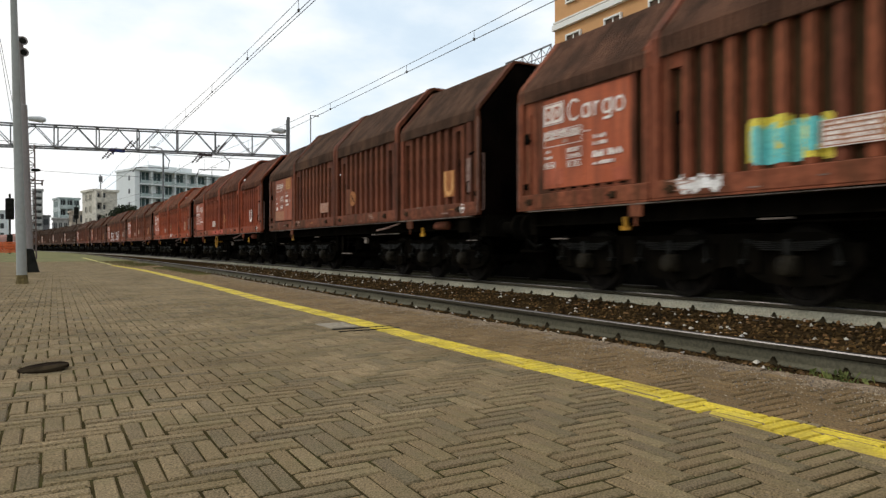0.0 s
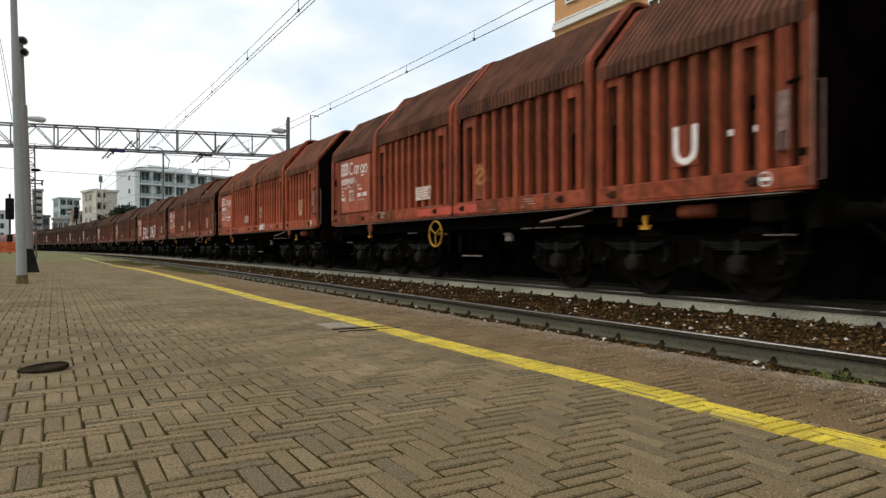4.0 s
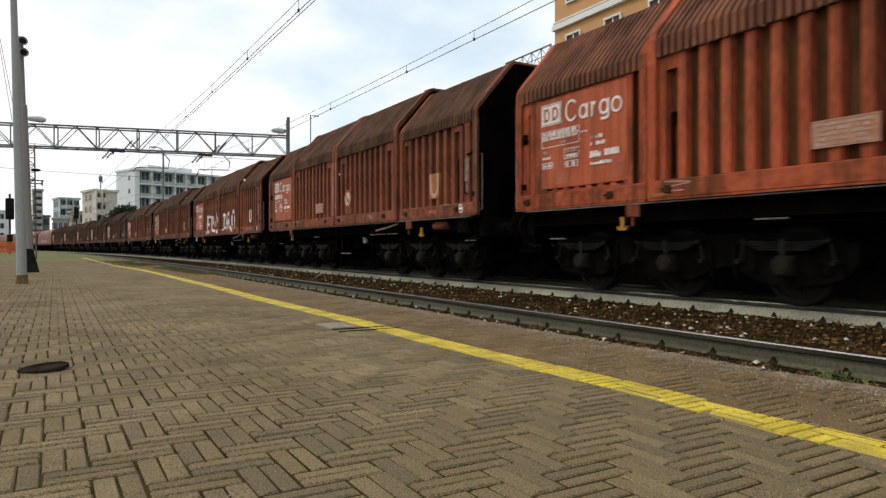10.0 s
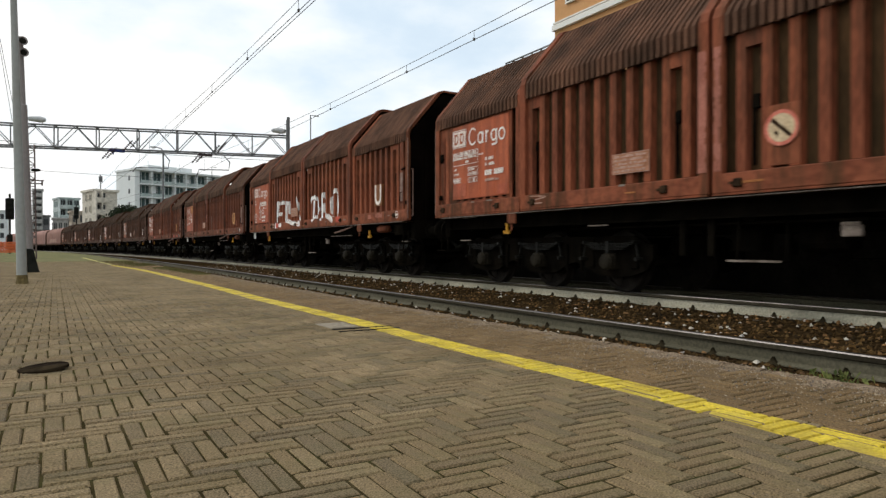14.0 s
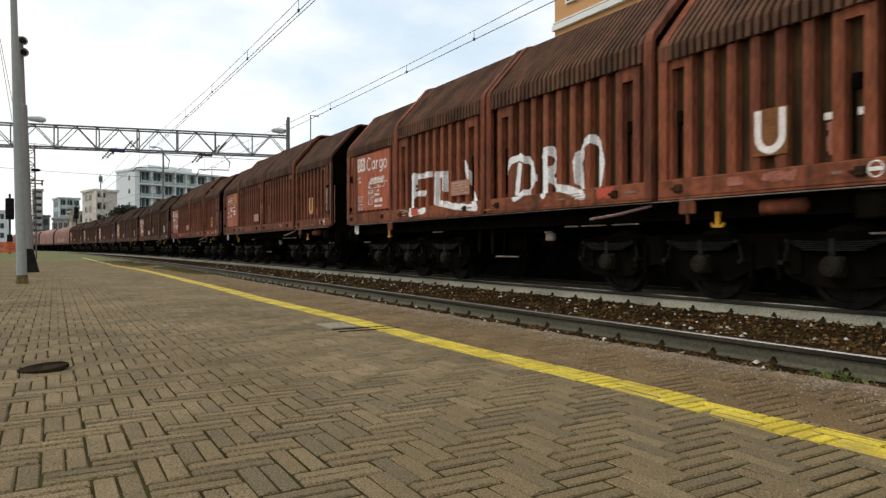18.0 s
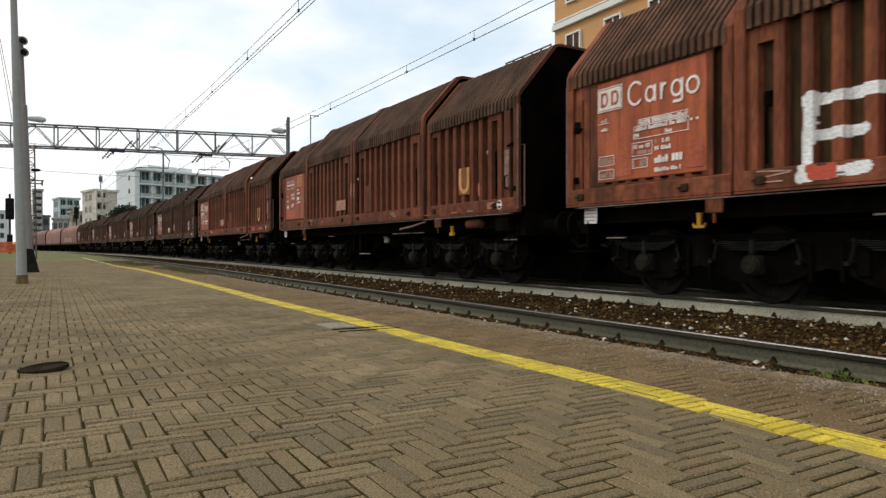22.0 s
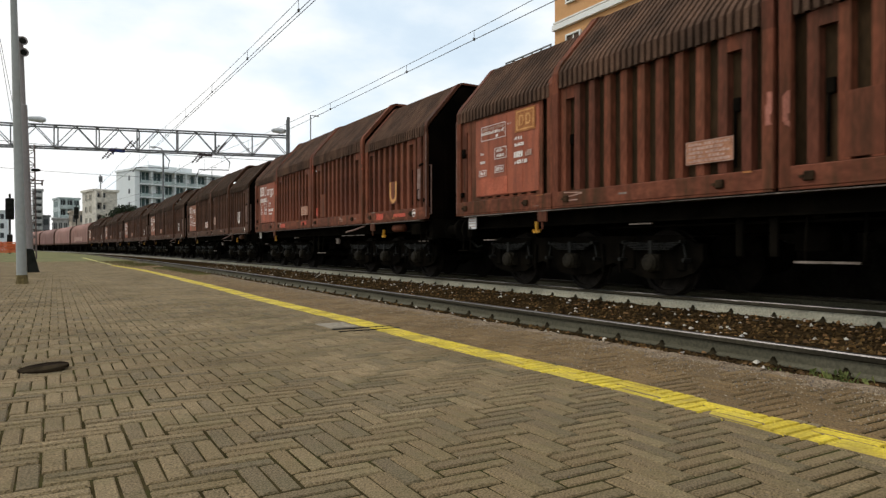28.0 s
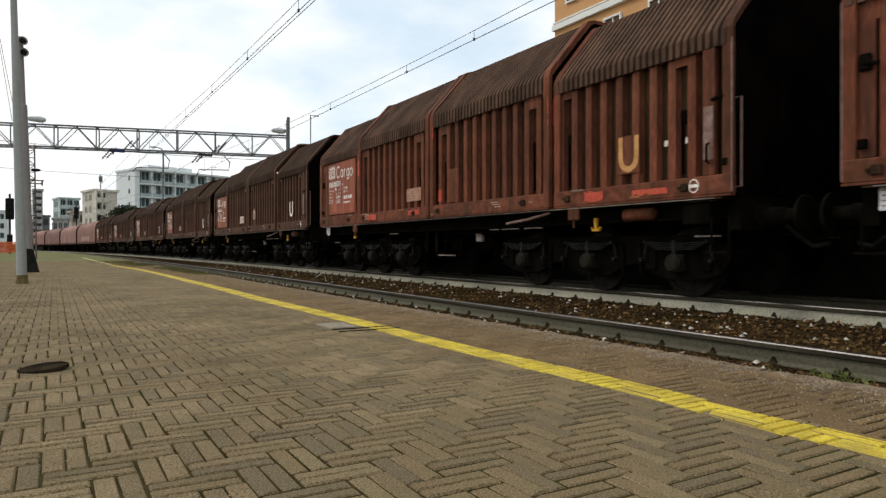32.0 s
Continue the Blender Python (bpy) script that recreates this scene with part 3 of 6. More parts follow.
POST_W = 0.14


def hood_profile(grow, z0):
    h = HALF + grow * 0.5
    e = 3.24 + 1.8 * grow
    return [(-h, z0), (-h, e), (-h + 0.045, e + 0.06), (-0.66, 4.17 + 2 * grow), (-0.58, 4.21 + 2 * grow), (0.58, 4.21 + 2 * grow), (0.66, 4.17 + 2 * grow), (h - 0.045, e + 0.06), (h, e), (h, z0)]


def corrugated(y0, y1, grow, z0=2.86, pitch=0.110, depth=0.055):
    b = Build()
    n = max(2, round((y1 - y0) / pitch))
    p = (y1 - y0) / n
    ys = []
    for i in range(n):
        a = y0 + i * p
        ys += [(a, 0), (a + 0.33 * p, 0), (a + 0.40 * p, 1), (a + 0.94 * p, 1)]
    ys.append((y1, 0))
    prof = hood_profile(grow, z0)
    vs = []
    for y, up in ys:
        for x, z in prof:
            k = depth * (up if z > 3.25 + 1.8 * grow or up == 0 else 1)
            nx = -1 if x < -0.6 else (1 if x > 0.6 else 0)
            e = 3.25 + 1.8 * grow
            nz = 0 if z < e else (0.7 if abs(x) > 0.6 else 1)
            vs.append((x + nx * k * (1 if z < e else 0.7), y, z + nz * k))
    m = len(prof)
    fs = [(j * m + i, j * m + i + 1, j * m + m + i + 1, j * m + m + i) for j in range(len(ys) - 1) for i in range(m - 1)]
    return b.add(vs, fs)


def arch(y0, y1, grow, out, z0=3.05):
    """A bow that goes over the roof from eave to eave."""
    inner, outer = hood_profile(grow, z0), hood_profile(grow, z0)
    outer = [(x + (-out if x < -0.6 else out if x > 0.6 else 0), z + (out if z > 3.25 + 1.8 * grow else 0)) for x, z in outer]
    b = Build()
    n = len(inner)
    vs = [(x, y, z) for y in (y0, y1) for prof in (inner, outer) for x, z in prof]
    fs = []
    for i in range(n - 1):
        fs += [(i, i + 1, n + i + 1, n + i), (2 * n + i, 3 * n + i, 3 * n + i + 1, 2 * n + i + 1), (n + i, n + i + 1, 3 * n + i + 1, 3 * n + i), (i, 2 * n + i, 2 * n + i + 1, i + 1)]
    fs += [(0, n, 3 * n, 2 * n), (n - 1, 3 * n - 1, 4 * n - 1, 2 * n - 1)]
    return b.add(vs, fs)


RIB_W = 0.165


def ribs_of(y0, y1, end):
    """The rib middles of one hood."""
    if end == "end":
        n, a, b = 9, y0 + 0.60, y1 - 0.13
    elif y0 > 0:
        n, a, b = 11, y0 + 0.36, y1 - 0.20
    else:
        n, a, b = 11, y0 + 0.32, y1 - 0.34
    return [a + (b - a) * i / (n - 1) for i in range(n)]


def rib_mesh(h, top):
    """A pressed stiffener: a shallow box with sloping cheeks and a closed top."""
    b = Build()
    w, d, t = RIB_W / 2, 0.09, 0.022
    lo, hi = 1.54, top
    vs = [(0, -w, lo), (0, w, lo), (0, w, hi), (0, -w, hi), (-d, -w + t, lo), (-d, w - t, lo), (-d, w - t, hi - 0.05), (-d, -w + t, hi - 0.05)]
    b.add(vs, [(4, 5, 6, 7), (0, 4, 7, 3), (1, 2, 6, 5), (3, 7, 6, 2), (0, 1, 5, 4)])
    return b


def bogie_template(wagon, y):
    """Three-axle bogie: frame, boxes, springs, wheelsets."""
    b = Build()
    for s in (-1, 1):
        x0, x1 = s * 0.98 - 0.045, s * 0.98 + 0.045
        low = [(-2.42, 0.50), (-2.30, 0.34), (-2.05, 0.26), (-1.66, 0.22), (-1.30, 0.26), (-1.05, 0.38), (-0.83, 0.44), (-0.60, 0.38), (-0.36, 0.26), (0.0, 0.22), (0.36, 0.26), (0.60, 0.38), (0.83, 0.44), (1.05, 0.38), (1.30, 0.26), (1.66, 0.22), (2.05, 0.26), (2.30, 0.34), (2.42, 0.50)]
        n = len(low)
        vs = [(x, yy, z) for x in (x0, x1) for yy, z in low] + [(x, yy, 0.84 if abs(yy) < 2.3 else 0.72) for x in (x0, x1) for yy, z in low]
        fs = []
        for k in range(n - 1):
            fs += [(k, k + 1, 2 * n + k + 1, 2 * n + k), (n + k, 3 * n + k, 3 * n + k + 1, n + k + 1), (k, n + k, n + k + 1, k + 1), (2 * n + k, 2 * n + k + 1, 3 * n + k + 1, 3 * n + k)]
        fs += [(0, 2 * n, 3 * n, n), (n - 1, 2 * n - 1, 4 * n - 1, 3 * n - 1)]
        b.add(vs, fs)
        for yy in (-2.1, -1.2, 1.2, 2.1):
            b.box(s * 0.98 - 0.08, s * 0.98 + 0.08, yy - 0.07, yy + 0.07, 0.36, 0.80, 0.015)
        for yy in (-1.0, -0.65, 0.65, 1.0):
            b.tube((s * 1.05, yy, 0.30), (s * 1.05, yy * 0.98, 0.72), 0.03, 6)
    for yy in (-0.83, 0.83):
        b.box(-0.95, 0.95, yy - 0.13, yy + 0.13, 0.48, 0.74)
    bogie = part("bogie", b, bogie_mat, wagon, "grimy three-axle bogie frame, darkened for shade", at=pose(0, y, 0))
    box, spring = Build(), Build()
    box.box(-0.10, 0.07, -0.115, 0.115, 0.34, 0.58, 0.03)
    box.lathe((-1, 0, 0), (-0.09, 0, 0.46), [(0, 0.125), (0.05, 0.125), (0.07, 0.105), (0.085, 0.10), (0.095, 0.05)], 16)
    box.lathe((1, 0, 0), (0.09, 0, 0.46), [(0, 0.125), (0.05, 0.125), (0.07, 0.105), (0.085, 0.10), (0.095, 0.05)], 16)
    for i in range(5):
        ln = 0.53 - i * 0.05
        z = 0.742 - 0.022 * i
        vs = [(x, yy, z + dz - 0.020 * (1 - (yy / 0.58) ** 2)) for dz in (0, 0.011) for yy in (-ln, -ln / 2, 0, ln / 2, ln) for x in (-0.05, 0.05)]
        fs = []
        for k in range(4):
            a = 2 * k
            fs += [(a, a + 1, a + 3, a + 2), (a + 10, a + 12, a + 13, a + 11), (a, a + 2, a + 12, a + 10), (a + 1, a + 11, a + 13, a + 3)]
        fs += [(0, 10, 11, 1), (8, 9, 19, 18)]
        spring.add(vs, fs)
    spring.box(-0.065, 0.065, -0.035, 0.035, 0.58, 0.765, 0.01)
    for e in (-1, 1):
        spring.tube((0.0, e * 0.51, 0.745), (0.0, e * 0.57, 0.50), 0.018, 6)
        spring.tube((-0.07, e * 0.57, 0.50), (0.07, e * 0.57, 0.50), 0.028, 8)
        spring.tube((-0.06, e * 0.51, 0.745), (0.06, e * 0.51, 0.745), 0.024, 8)
    bm, sm = box.mesh("axle_box", hub_mat), spring.mesh("leaf_spring", spring_mat)
    ws = Build()
    for s in (-1, 1):
        ws.lathe((s, 0, 0), (s * 0.68, 0, 0), [(0.0, 0.487), (0.028, 0.487), (0.036, 0.463), (0.135, 0.458), (0.140, 0.395), (0.105, 0.385), (0.085, 0.17), (0.115, 0.15), (0.15, 0.13), (0.16, 0.06)], 32)
    ws.tube((-1.0, 0, 0), (1.0, 0, 0), 0.08, 12)
    for s in (-1, 1):
        for k in range(5):
            a = 2 * math.pi * k / 5
            ws.box(s * 0.775 - 0.012, s * 0.775 + 0.012, -0.02, 0.02, 0.20, 0.37, m=Matrix.Rotation(a, 4, "X"))
    wm = ws.mesh("wheelset", tread_mat)
    for yy in (-1.66, 0.0, 1.66):
        for s in (-1, 1):
            part("axle_box", bm, None, bogie, at=pose(s * 1.04, yy, 0))
            part("leaf_spring", sm, None, bogie, "pale worn leaf spring and links", at=pose(s * 1.10, yy, 0))
        part("wheelset", wm, None, bogie, "dark steel wheels on one axle", at=pose(0, yy, 0.46))
    return bogie


def bars(rows, x=0.0):
    """Small upright rectangles (y0, y1, z0, z1) as thin plates on a side wall."""
    b = Build()
    for y0, y1, z0, z1 in rows:
        b.box(x - 0.003, x, min(y0, y1), max(y0, y1), z0, z1)
    return b


def ring_mark(y, z, ry, rz, t, x, gap=None, n=22):
    """A flat ring, or a part of one."""
    b = Build()
    a0, a1 = gap or (0, 2 * math.pi)
    for i in range(n):
        q = [a0 + (a1 - a0) * k / n for k in (i, i + 1)]
        p = [(x, y + (ry - e) * math.cos(a), z + (rz - e) * math.sin(a)) for a in q for e in (0, t)]
        b.quad(p[0], p[1], p[3], p[2])
    return b


def wagon_template():
    w = thing("covered_freight_wagon", "rusty brown covered coil wagon on two three-axle bogies", "freight wagon", "wagons of the train")
    # underframe
    b = Build()
    b.box(-0.42, 0.42, -6.6, 6.6, 0.86, 1.24)
    for s in (-1, 1):
        b.box(s * 1.18 - 0.05, s * 1.18 + 0.05, -6.7, 6.7, 1.02, 1.27)
        b.box(s * 1.24 - 0.08, s * 1.24 + 0.08, -6.7, 6.7, 1.02, 1.05)
    for i in range(9):
        y = -6.0 + 1.5 * i
        b.box(-1.2, 1.2, y - 0.06, y + 0.06, 0.98, 1.24)
    for s in (-1, 1):
        b.box(-1.32, 1.32, s * 6.72 - 0.08, s * 6.72 + 0.08, 0.88, 1.28)
    part("underframe", b, black_steel, w, "grimy steel frame with its shade in the colour")
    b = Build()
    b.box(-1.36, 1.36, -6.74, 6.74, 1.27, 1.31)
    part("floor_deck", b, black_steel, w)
    for kind, y0, y1, grow in HOODS:
        h = HALF + grow * 0.5
        hood = part("hood", corrugated(y0 + 0.04, y1 - 0.04, grow, 3.05 + grow), roof_mat, w, "sliding steel hood with a sooty corrugated roof")
        hood["role"] = "roof"
        for s in (-1, 1):
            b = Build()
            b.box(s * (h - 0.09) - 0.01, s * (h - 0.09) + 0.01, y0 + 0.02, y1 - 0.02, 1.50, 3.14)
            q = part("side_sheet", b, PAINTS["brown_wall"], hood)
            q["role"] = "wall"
        for s in (-1, 1):
            e = Build()
            e.box(s * (h + 0.005) - 0.055, s * (h + 0.005) + 0.055, y0 + 0.01, y1 - 0.01, 1.30, 1.53, 0.012)
            e.box(s * (h + 0.02) - 0.045, s * (h + 0.02) + 0.045, y0 + 0.01, y1 - 0.01, 1.275, 1.298)
            q = part("sill", e, PAINTS["brown_sill"], hood)
            q["role"] = "sill"
            for yc in (y0 + 0.66, y1 - 0.34):
                e = Build()
                xa, xb = sorted((s * (h + 0.05), s * (h + 0.092)))
                e.box(xa, xb, yc - 0.055, yc + 0.055, 1.36, 1.46, 0.012)
                e.box(xa, xb, yc + 0.055, yc + 0.10, 1.395, 1.425)
                part("sill_catch", e, rust_dark, hood)
        rm = rib_mesh(h, 3.09 + grow).mesh("rib", PAINTS["brown"])
        for y in ribs_of(y0, y1, kind):
            if y0 > 3.9 and 4.12 < y < 6.50:
                sides = (1,)
            else:
                sides = (-1, 1)
            for s in sides:
                q = part("rib", rm, None, hood, at=pose(s * (h - 0.085), y, 0, rz=0 if s < 0 else 180))
                q["role"] = "paint"
        mids = ribs_of(y0, y1, kind)
        for n_, (ra, rb) in enumerate(((mids[0], mids[1]), (mids[-2], mids[-1]))):
            if y0 > 3.9:
                continue
            for s in (-1, 1):
                e = Build()
                xa, xb = sorted((s * (h - 0.08), s * (h + 0.003)))
                e.box(xa, xb, ra + 0.04, rb - 0.04, 2.94, 3.08 + grow)
                q = part("lintel", e, PAINTS["brown"], hood)
                q["role"] = "paint"
                e = Build()
                xa, xb = sorted((s * (h - 0.085), s * (h - 0.03)))
                m_ = (ra + rb) / 2
                e.box(xa, xb, m_ - 0.05, m_ + 0.05, 2.24, 2.40, 0.01)
                e.tube((s * (h - 0.055), m_ + 0.03, 1.60), (s * (h - 0.055), m_ + 0.03, 2.26), 0.018, 6)
                part("lock_lever", e, black_steel, hood)
        for ya, yb in ((y0, y0 + POST_W), (y1 - POST_W, y1)):
            out = 0.045 if kind == "end" else 0.06
            part("roof_bow", arch(ya, yb, grow, out), PAINTS["brown"], hood)["role"] = "paint"
            for s in (-1, 1):
                e = Build()
                xa, xb = sorted((s * (h - 0.02), s * (h + out + 0.002)))
                e.box(xa, xb, ya, yb, 1.30, 3.06, 0.01)
                q = part("hood_post", e, PAINTS["brown"], hood)
                q["role"] = "paint"
        # closed gable on the wagon's outer ends
        for yy, outer in ((y0 + 0.03, y0 < -6), (y1 - 0.03, y1 > 6)):
            if outer:
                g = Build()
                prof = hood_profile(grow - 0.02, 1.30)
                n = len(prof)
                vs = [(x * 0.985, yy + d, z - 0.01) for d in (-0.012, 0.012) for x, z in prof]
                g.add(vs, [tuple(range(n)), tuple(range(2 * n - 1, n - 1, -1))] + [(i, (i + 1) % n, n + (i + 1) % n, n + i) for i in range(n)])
                part("gable", g, gable_black, hood)
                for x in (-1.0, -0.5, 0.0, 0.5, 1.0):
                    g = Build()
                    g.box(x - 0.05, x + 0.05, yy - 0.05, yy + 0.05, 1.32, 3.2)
                    part("gable_post", g, gable_black, hood)
    # the seals take the same shaded copy of the paint
    for ya, yb in ((3.93, 4.10), (0.18, 0.36), (-3.72, -3.50)):
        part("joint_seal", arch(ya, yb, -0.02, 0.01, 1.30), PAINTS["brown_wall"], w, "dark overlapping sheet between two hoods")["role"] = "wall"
    for s in (-1, 1):
        k = Build()
        xa, xb = sorted((s * 1.40, s * 1.49))
        k.box(xa, xb, -6.58, -6.40, 1.53, 3.05, 0.012)
        part("latch_post", k, PAINTS["brown"], w)["role"] = "paint"
        k = Build()
        xa, xb = sorted((s * 1.485, s * 1.498))
        k.box(xa, xb, -6.56, -6.42, 1.72, 2.36, 0.004)
        part("hatch_plate", k, handrail_mat, w, "small pale worn plate")
        k = Build()
        k.chain([(s * 1.49, -6.50, 1.92), (s * 1.54, -6.50, 1.90), (s * 1.54, -6.50, 1.70), (s * 1.49, -6.50, 1.68)], 0.014, 6)
        part("latch_handle", k, black_steel, w)
    for s in (-1, 1):
        bogie_template(w, s * 4.03)
    # lettering panel on the far end hood, on its backing sheet
    b = Build()
    b.box(-HALF - 0.002, -HALF + 0.03, 4.34, 6.44, 1.54, 3.05, 0.004)
    part("backing_sheet", b, PAINTS["brown"], w)["role"] = "paint"
    for y0, y1 in ((4.10, 4.19), (6.61, 6.74)):
        b = Build()
        b.box(-HALF - 0.006, -HALF + 0.03, y0, y1, 1.54, 3.05, 0.004)
        part("side_strip", b, PAINTS["brown"], w)["role"] = "paint"
    b = Build()
    b.box(-HALF - 0.004, -HALF + 0.03, 6.44, 6.61, 2.86, 3.05, 0.004)
    part("lintel", b, PAINTS["brown"], w)["role"] = "paint"
    for s in (-1, 1):
        for y in (-6.815, 6.905):
            b = Build()
            b.tube((s * 1.497, y, 1.32), (s * 1.497, y, 3.10), 0.011, 6)
            part("corner_edge", b, handrail_mat, w, "pale worn corner edge")
    b = Build()
    for i in range(7):
        b.box(-HALF - 0.014, -HALF - 0.002, 4.50 + 0.25 * i, 4.63 + 0.25 * i, 1.570, 1.592)
    part("drain_slots", b, gable_black, w, "dark dashes under the panel")
    b = Build()
    b.box(-HALF - 0.012, -HALF + 0.012, 4.42, 6.28, 1.60, 3.02, 0.008)
    q = part("lettering_panel", b, panel_mat["brown"], w, "flat red panel with white lettering")
    q["role"] = "panel"
    for y in (4.86, 5.32, 5.86):
        k = Build()
        k.box(-HALF - 0.017, -HALF - 0.011, y - 0.012, y + 0.012, 1.63, 2.99)
        z = part("panel_seam", k, panel_mat["brown"], q)
        z["role"] = "panel"
    # buffers, drawgear, hoses
    for s in (-1, 1):
        for x in (-0.88, 0.88):
            b = Build()
            b.lathe((0, s, 0), (x, s * 6.80, 1.04), [(0, 0.17), (0.03, 0.17), (0.04, 0.115), (0.30, 0.105), (0.31, 0.085), (0.50, 0.085), (0.51, 0.235), (0.545, 0.235), (0.56, 0.20)], 20)
            part("buffer", b, buffer_mat, w, "greasy steel side buffer", smooth=False)
        b = Build()
        b.box(-0.06, 0.06, s * 6.8 - 0.02, s * 6.8 + 0.28 * s, 0.96, 1.08) if s > 0 else b.box(-0.06, 0.06, -7.08, -6.78, 0.96, 1.08)
        b.tube((-0.05, s * 7.05, 1.0), (-0.05, s * 7.36, 0.92), 0.025, 6)
        b.tube((0.05, s * 7.05, 1.0), (0.05, s * 7.36, 0.92), 0.025, 6)
        b.tube((-0.12, s * 7.34, 0.92), (0.12, s * 7.34, 0.92), 0.03, 6)
        part("screw_coupling", b, black_steel, w)
        b = Build()
        b.chain([(-0.45, s * 6.8, 0.95), (-0.45, s * 6.98, 0.80), (-0.42, s * 7.15, 0.68), (-0.38, s * 7.32, 0.72)], 0.028, 6)
        part("brake_hose", b, dark_box, w)
        for x in (-1.40, 1.40):
            b = Build()
            b.chain([(x, s * 6.74, 2.42), (x, s * 6.87, 2.42), (x, s * 6.87, 1.38), (x, s * 6.78, 1.38)], 0.014, 6)
            part("grab_rail", b, handrail_mat, w, "pale bent grab rail")
            b = Build()
            b.box(x * 0.96 - 0.19, x * 0.96 + 0.16, s * 6.62 - 0.16, s * 6.62 + 0.16, 0.60, 0.625)
            b.tube((x * 0.96 - 0.1, s * 6.50, 0.61), (x * 0.96 - 0.1, s * 6.50, 1.05), 0.014, 6)
            b.tube((x * 0.96 - 0.1, s * 6.74, 0.61), (x * 0.96 - 0.1, s * 6.74, 1.05), 0.014, 6)
            part("footstep", b, bogie_mat, w)
            # latch gear on the end arch
            b = Build()
            b.box(x - 0.09, x + 0.06, s * 6.70 - 0.06, s * 6.70 + 0.06, 2.38, 2.55, 0.02)
            b.tube((x - 0.09, s * 6.70, 2.46), (x - 0.12, s * 6.55, 2.42), 0.022, 6)
            part("hood_latch", b, black_steel, w)
            b = Build()
            b.box(x - 0.105, x + 0.02, s * 6.72 - 0.04, s * 6.72 + 0.04, 1.63, 1.72, 0.01)
            part("hood_catch", b, black_steel, w)
    # lashing hooks, square brackets, rods
    for s in (-1, 1):
        for y in (-4.45, 4.60):
            b = Build()
            b.prism([(y + 0.72 * dy, z) for dy, z in ((-0.05, 1.10), (0.05, 1.10), (0.035, 1.03), (0.035, 0.945), (0.09, 0.945), (0.12, 0.975), (0.13, 0.955), (0.10, 0.91), (-0.10, 0.91), (-0.13, 0.955), (-0.12, 0.975), (-0.09, 0.945), (-0.035, 0.945), (-0.035, 1.03))], s * 1.36 - 0.02, s * 1.36 + 0.02)
            q = part("lashing_hook", b, yellow_steel, w, "yellow lashing hook")
            q["role"] = "hook"
        for y in (-4.12, 4.28):
            b = Build()
            b.box(s * 1.50 - 0.02, s * 1.50 + 0.02, y - 0.12, y + 0.12, 1.08, 1.30, 0.012)
            b.tube((s * 1.50, y, 1.08), (s * 1.50, y, 0.96), 0.02, 6)
            q = part("release_bracket", b, PAINTS["brown"], w)
            q["role"] = "paint"
        b = Build()
        b.chain([(s * 1.44, -3.5, 1.22), (s * 1.50, -3.0, 1.13), (s * 1.50, -2.4, 1.08)], 0.022, 6)
        part("hood_lever", b, handrail_mat, w, "worn steel hood lever")
        b = Build()
        b.tube((s * 1.15, -2.4, 0.96), (s * 1.15, 3.2, 0.96), 0.018, 6)
        part("brake_rod", b, bogie_mat, w)
        b = Build()
        for y in (0.93, 0.50):
            b = Build()
            b.box(s * 1.22 - 0.02, s * 1.22 + 0.02, y - 0.05, y + 0.05, 0.56, 1.02, 0.008)
            part("step_hanger", b, black_steel, w, "grimy steel hanger")
        b = Build()
        b.box(s * 1.28 - 0.10, s * 1.28 + 0.10, -0.52, 0.17, 0.505, 0.525)
        for y in (-0.48, 0.13):
            b.tube((s * 1.24, y, 0.52), (s * 1.20, y, 1.03), 0.014, 6)
        step = part("shunter_step", b, black_steel, w, "dark hanging step")
        # pale nosing paints the step's lit edge
        b = Build()
        x0, x1 = sorted((s * 1.38, s * 1.388))
        b.box(x0, x1, -0.52, 0.17, 0.50, 0.525)
        part("step_nosing", b, edge_mat, step, "nosing painted pale as a lit edge")
        b = Build()
        b.box(s * 1.25 - 0.03, s * 1.25 + 0.03, -1.30, -1.10, 0.78, 0.90, 0.01)
        for i in range(3):
            b.box(s * 1.29 - 0.02, s * 1.29 + 0.02, -1.29 + 0.065 * i, -1.25 + 0.065 * i, 0.90, 0.93)
        part("brake_selector", b, edge_mat, w, "small pale brake selector plate")
        for y in (-5.55,):
            b = Build()
            b.lathe((0, 1, 0), (s * 1.34, y, 1.12), [(0, 0.03), (0.03, 0.09), (0.52, 0.09), (0.56, 0.03)], 14)
            q = part("roller_cover", b, PAINTS["brown"], w, smooth=True)
            q["role"] = "paint"
        # pale strips put the light on underframe edges into colour
        for y, n, x, z in ((-6.5, 0.42, 1.36, 1.235), (5.6, 0.42, 1.36, 1.235), (-6.5, 0.36, 1.28, 0.80), (5.9, 0.36, 1.28, 0.80), (-1.9, 0.28, 1.30, 0.985), (-2.5, 0.5, 1.30, 0.985), (-3.15, 0.5, 1.30, 0.985), (2.2, 0.4, 1.30, 0.985)):
            b = Build()
            b.box(s * x - 0.02, s * x + 0.02, y, y + n, z, z + 0.02)
            part("edge_strip", b, edge_mat, w, "pale strip painted as a lit metal edge")
        for y in (-6.5,):
            b = Build()
            x0, x1 = sorted((s * 1.26, s * 1.47))
            b.box(x0, x1, y, y + 0.42, 0.95, 1.205, 0.015)
            part("step_box", b, black_steel, w, "grimy steel box")
        b = Build()
        x0, x1 = sorted((s * 1.30, s * 1.52))
        b.box(x0, x1, -6.7, 6.7, 1.245, 1.262)
        part("drip_rail", b, rust_dark, w)
        # thin pale strip paints the highlight along the sill's lower edge
        b = Build()
        x0, x1 = sorted((s * 1.521, s * 1.526))
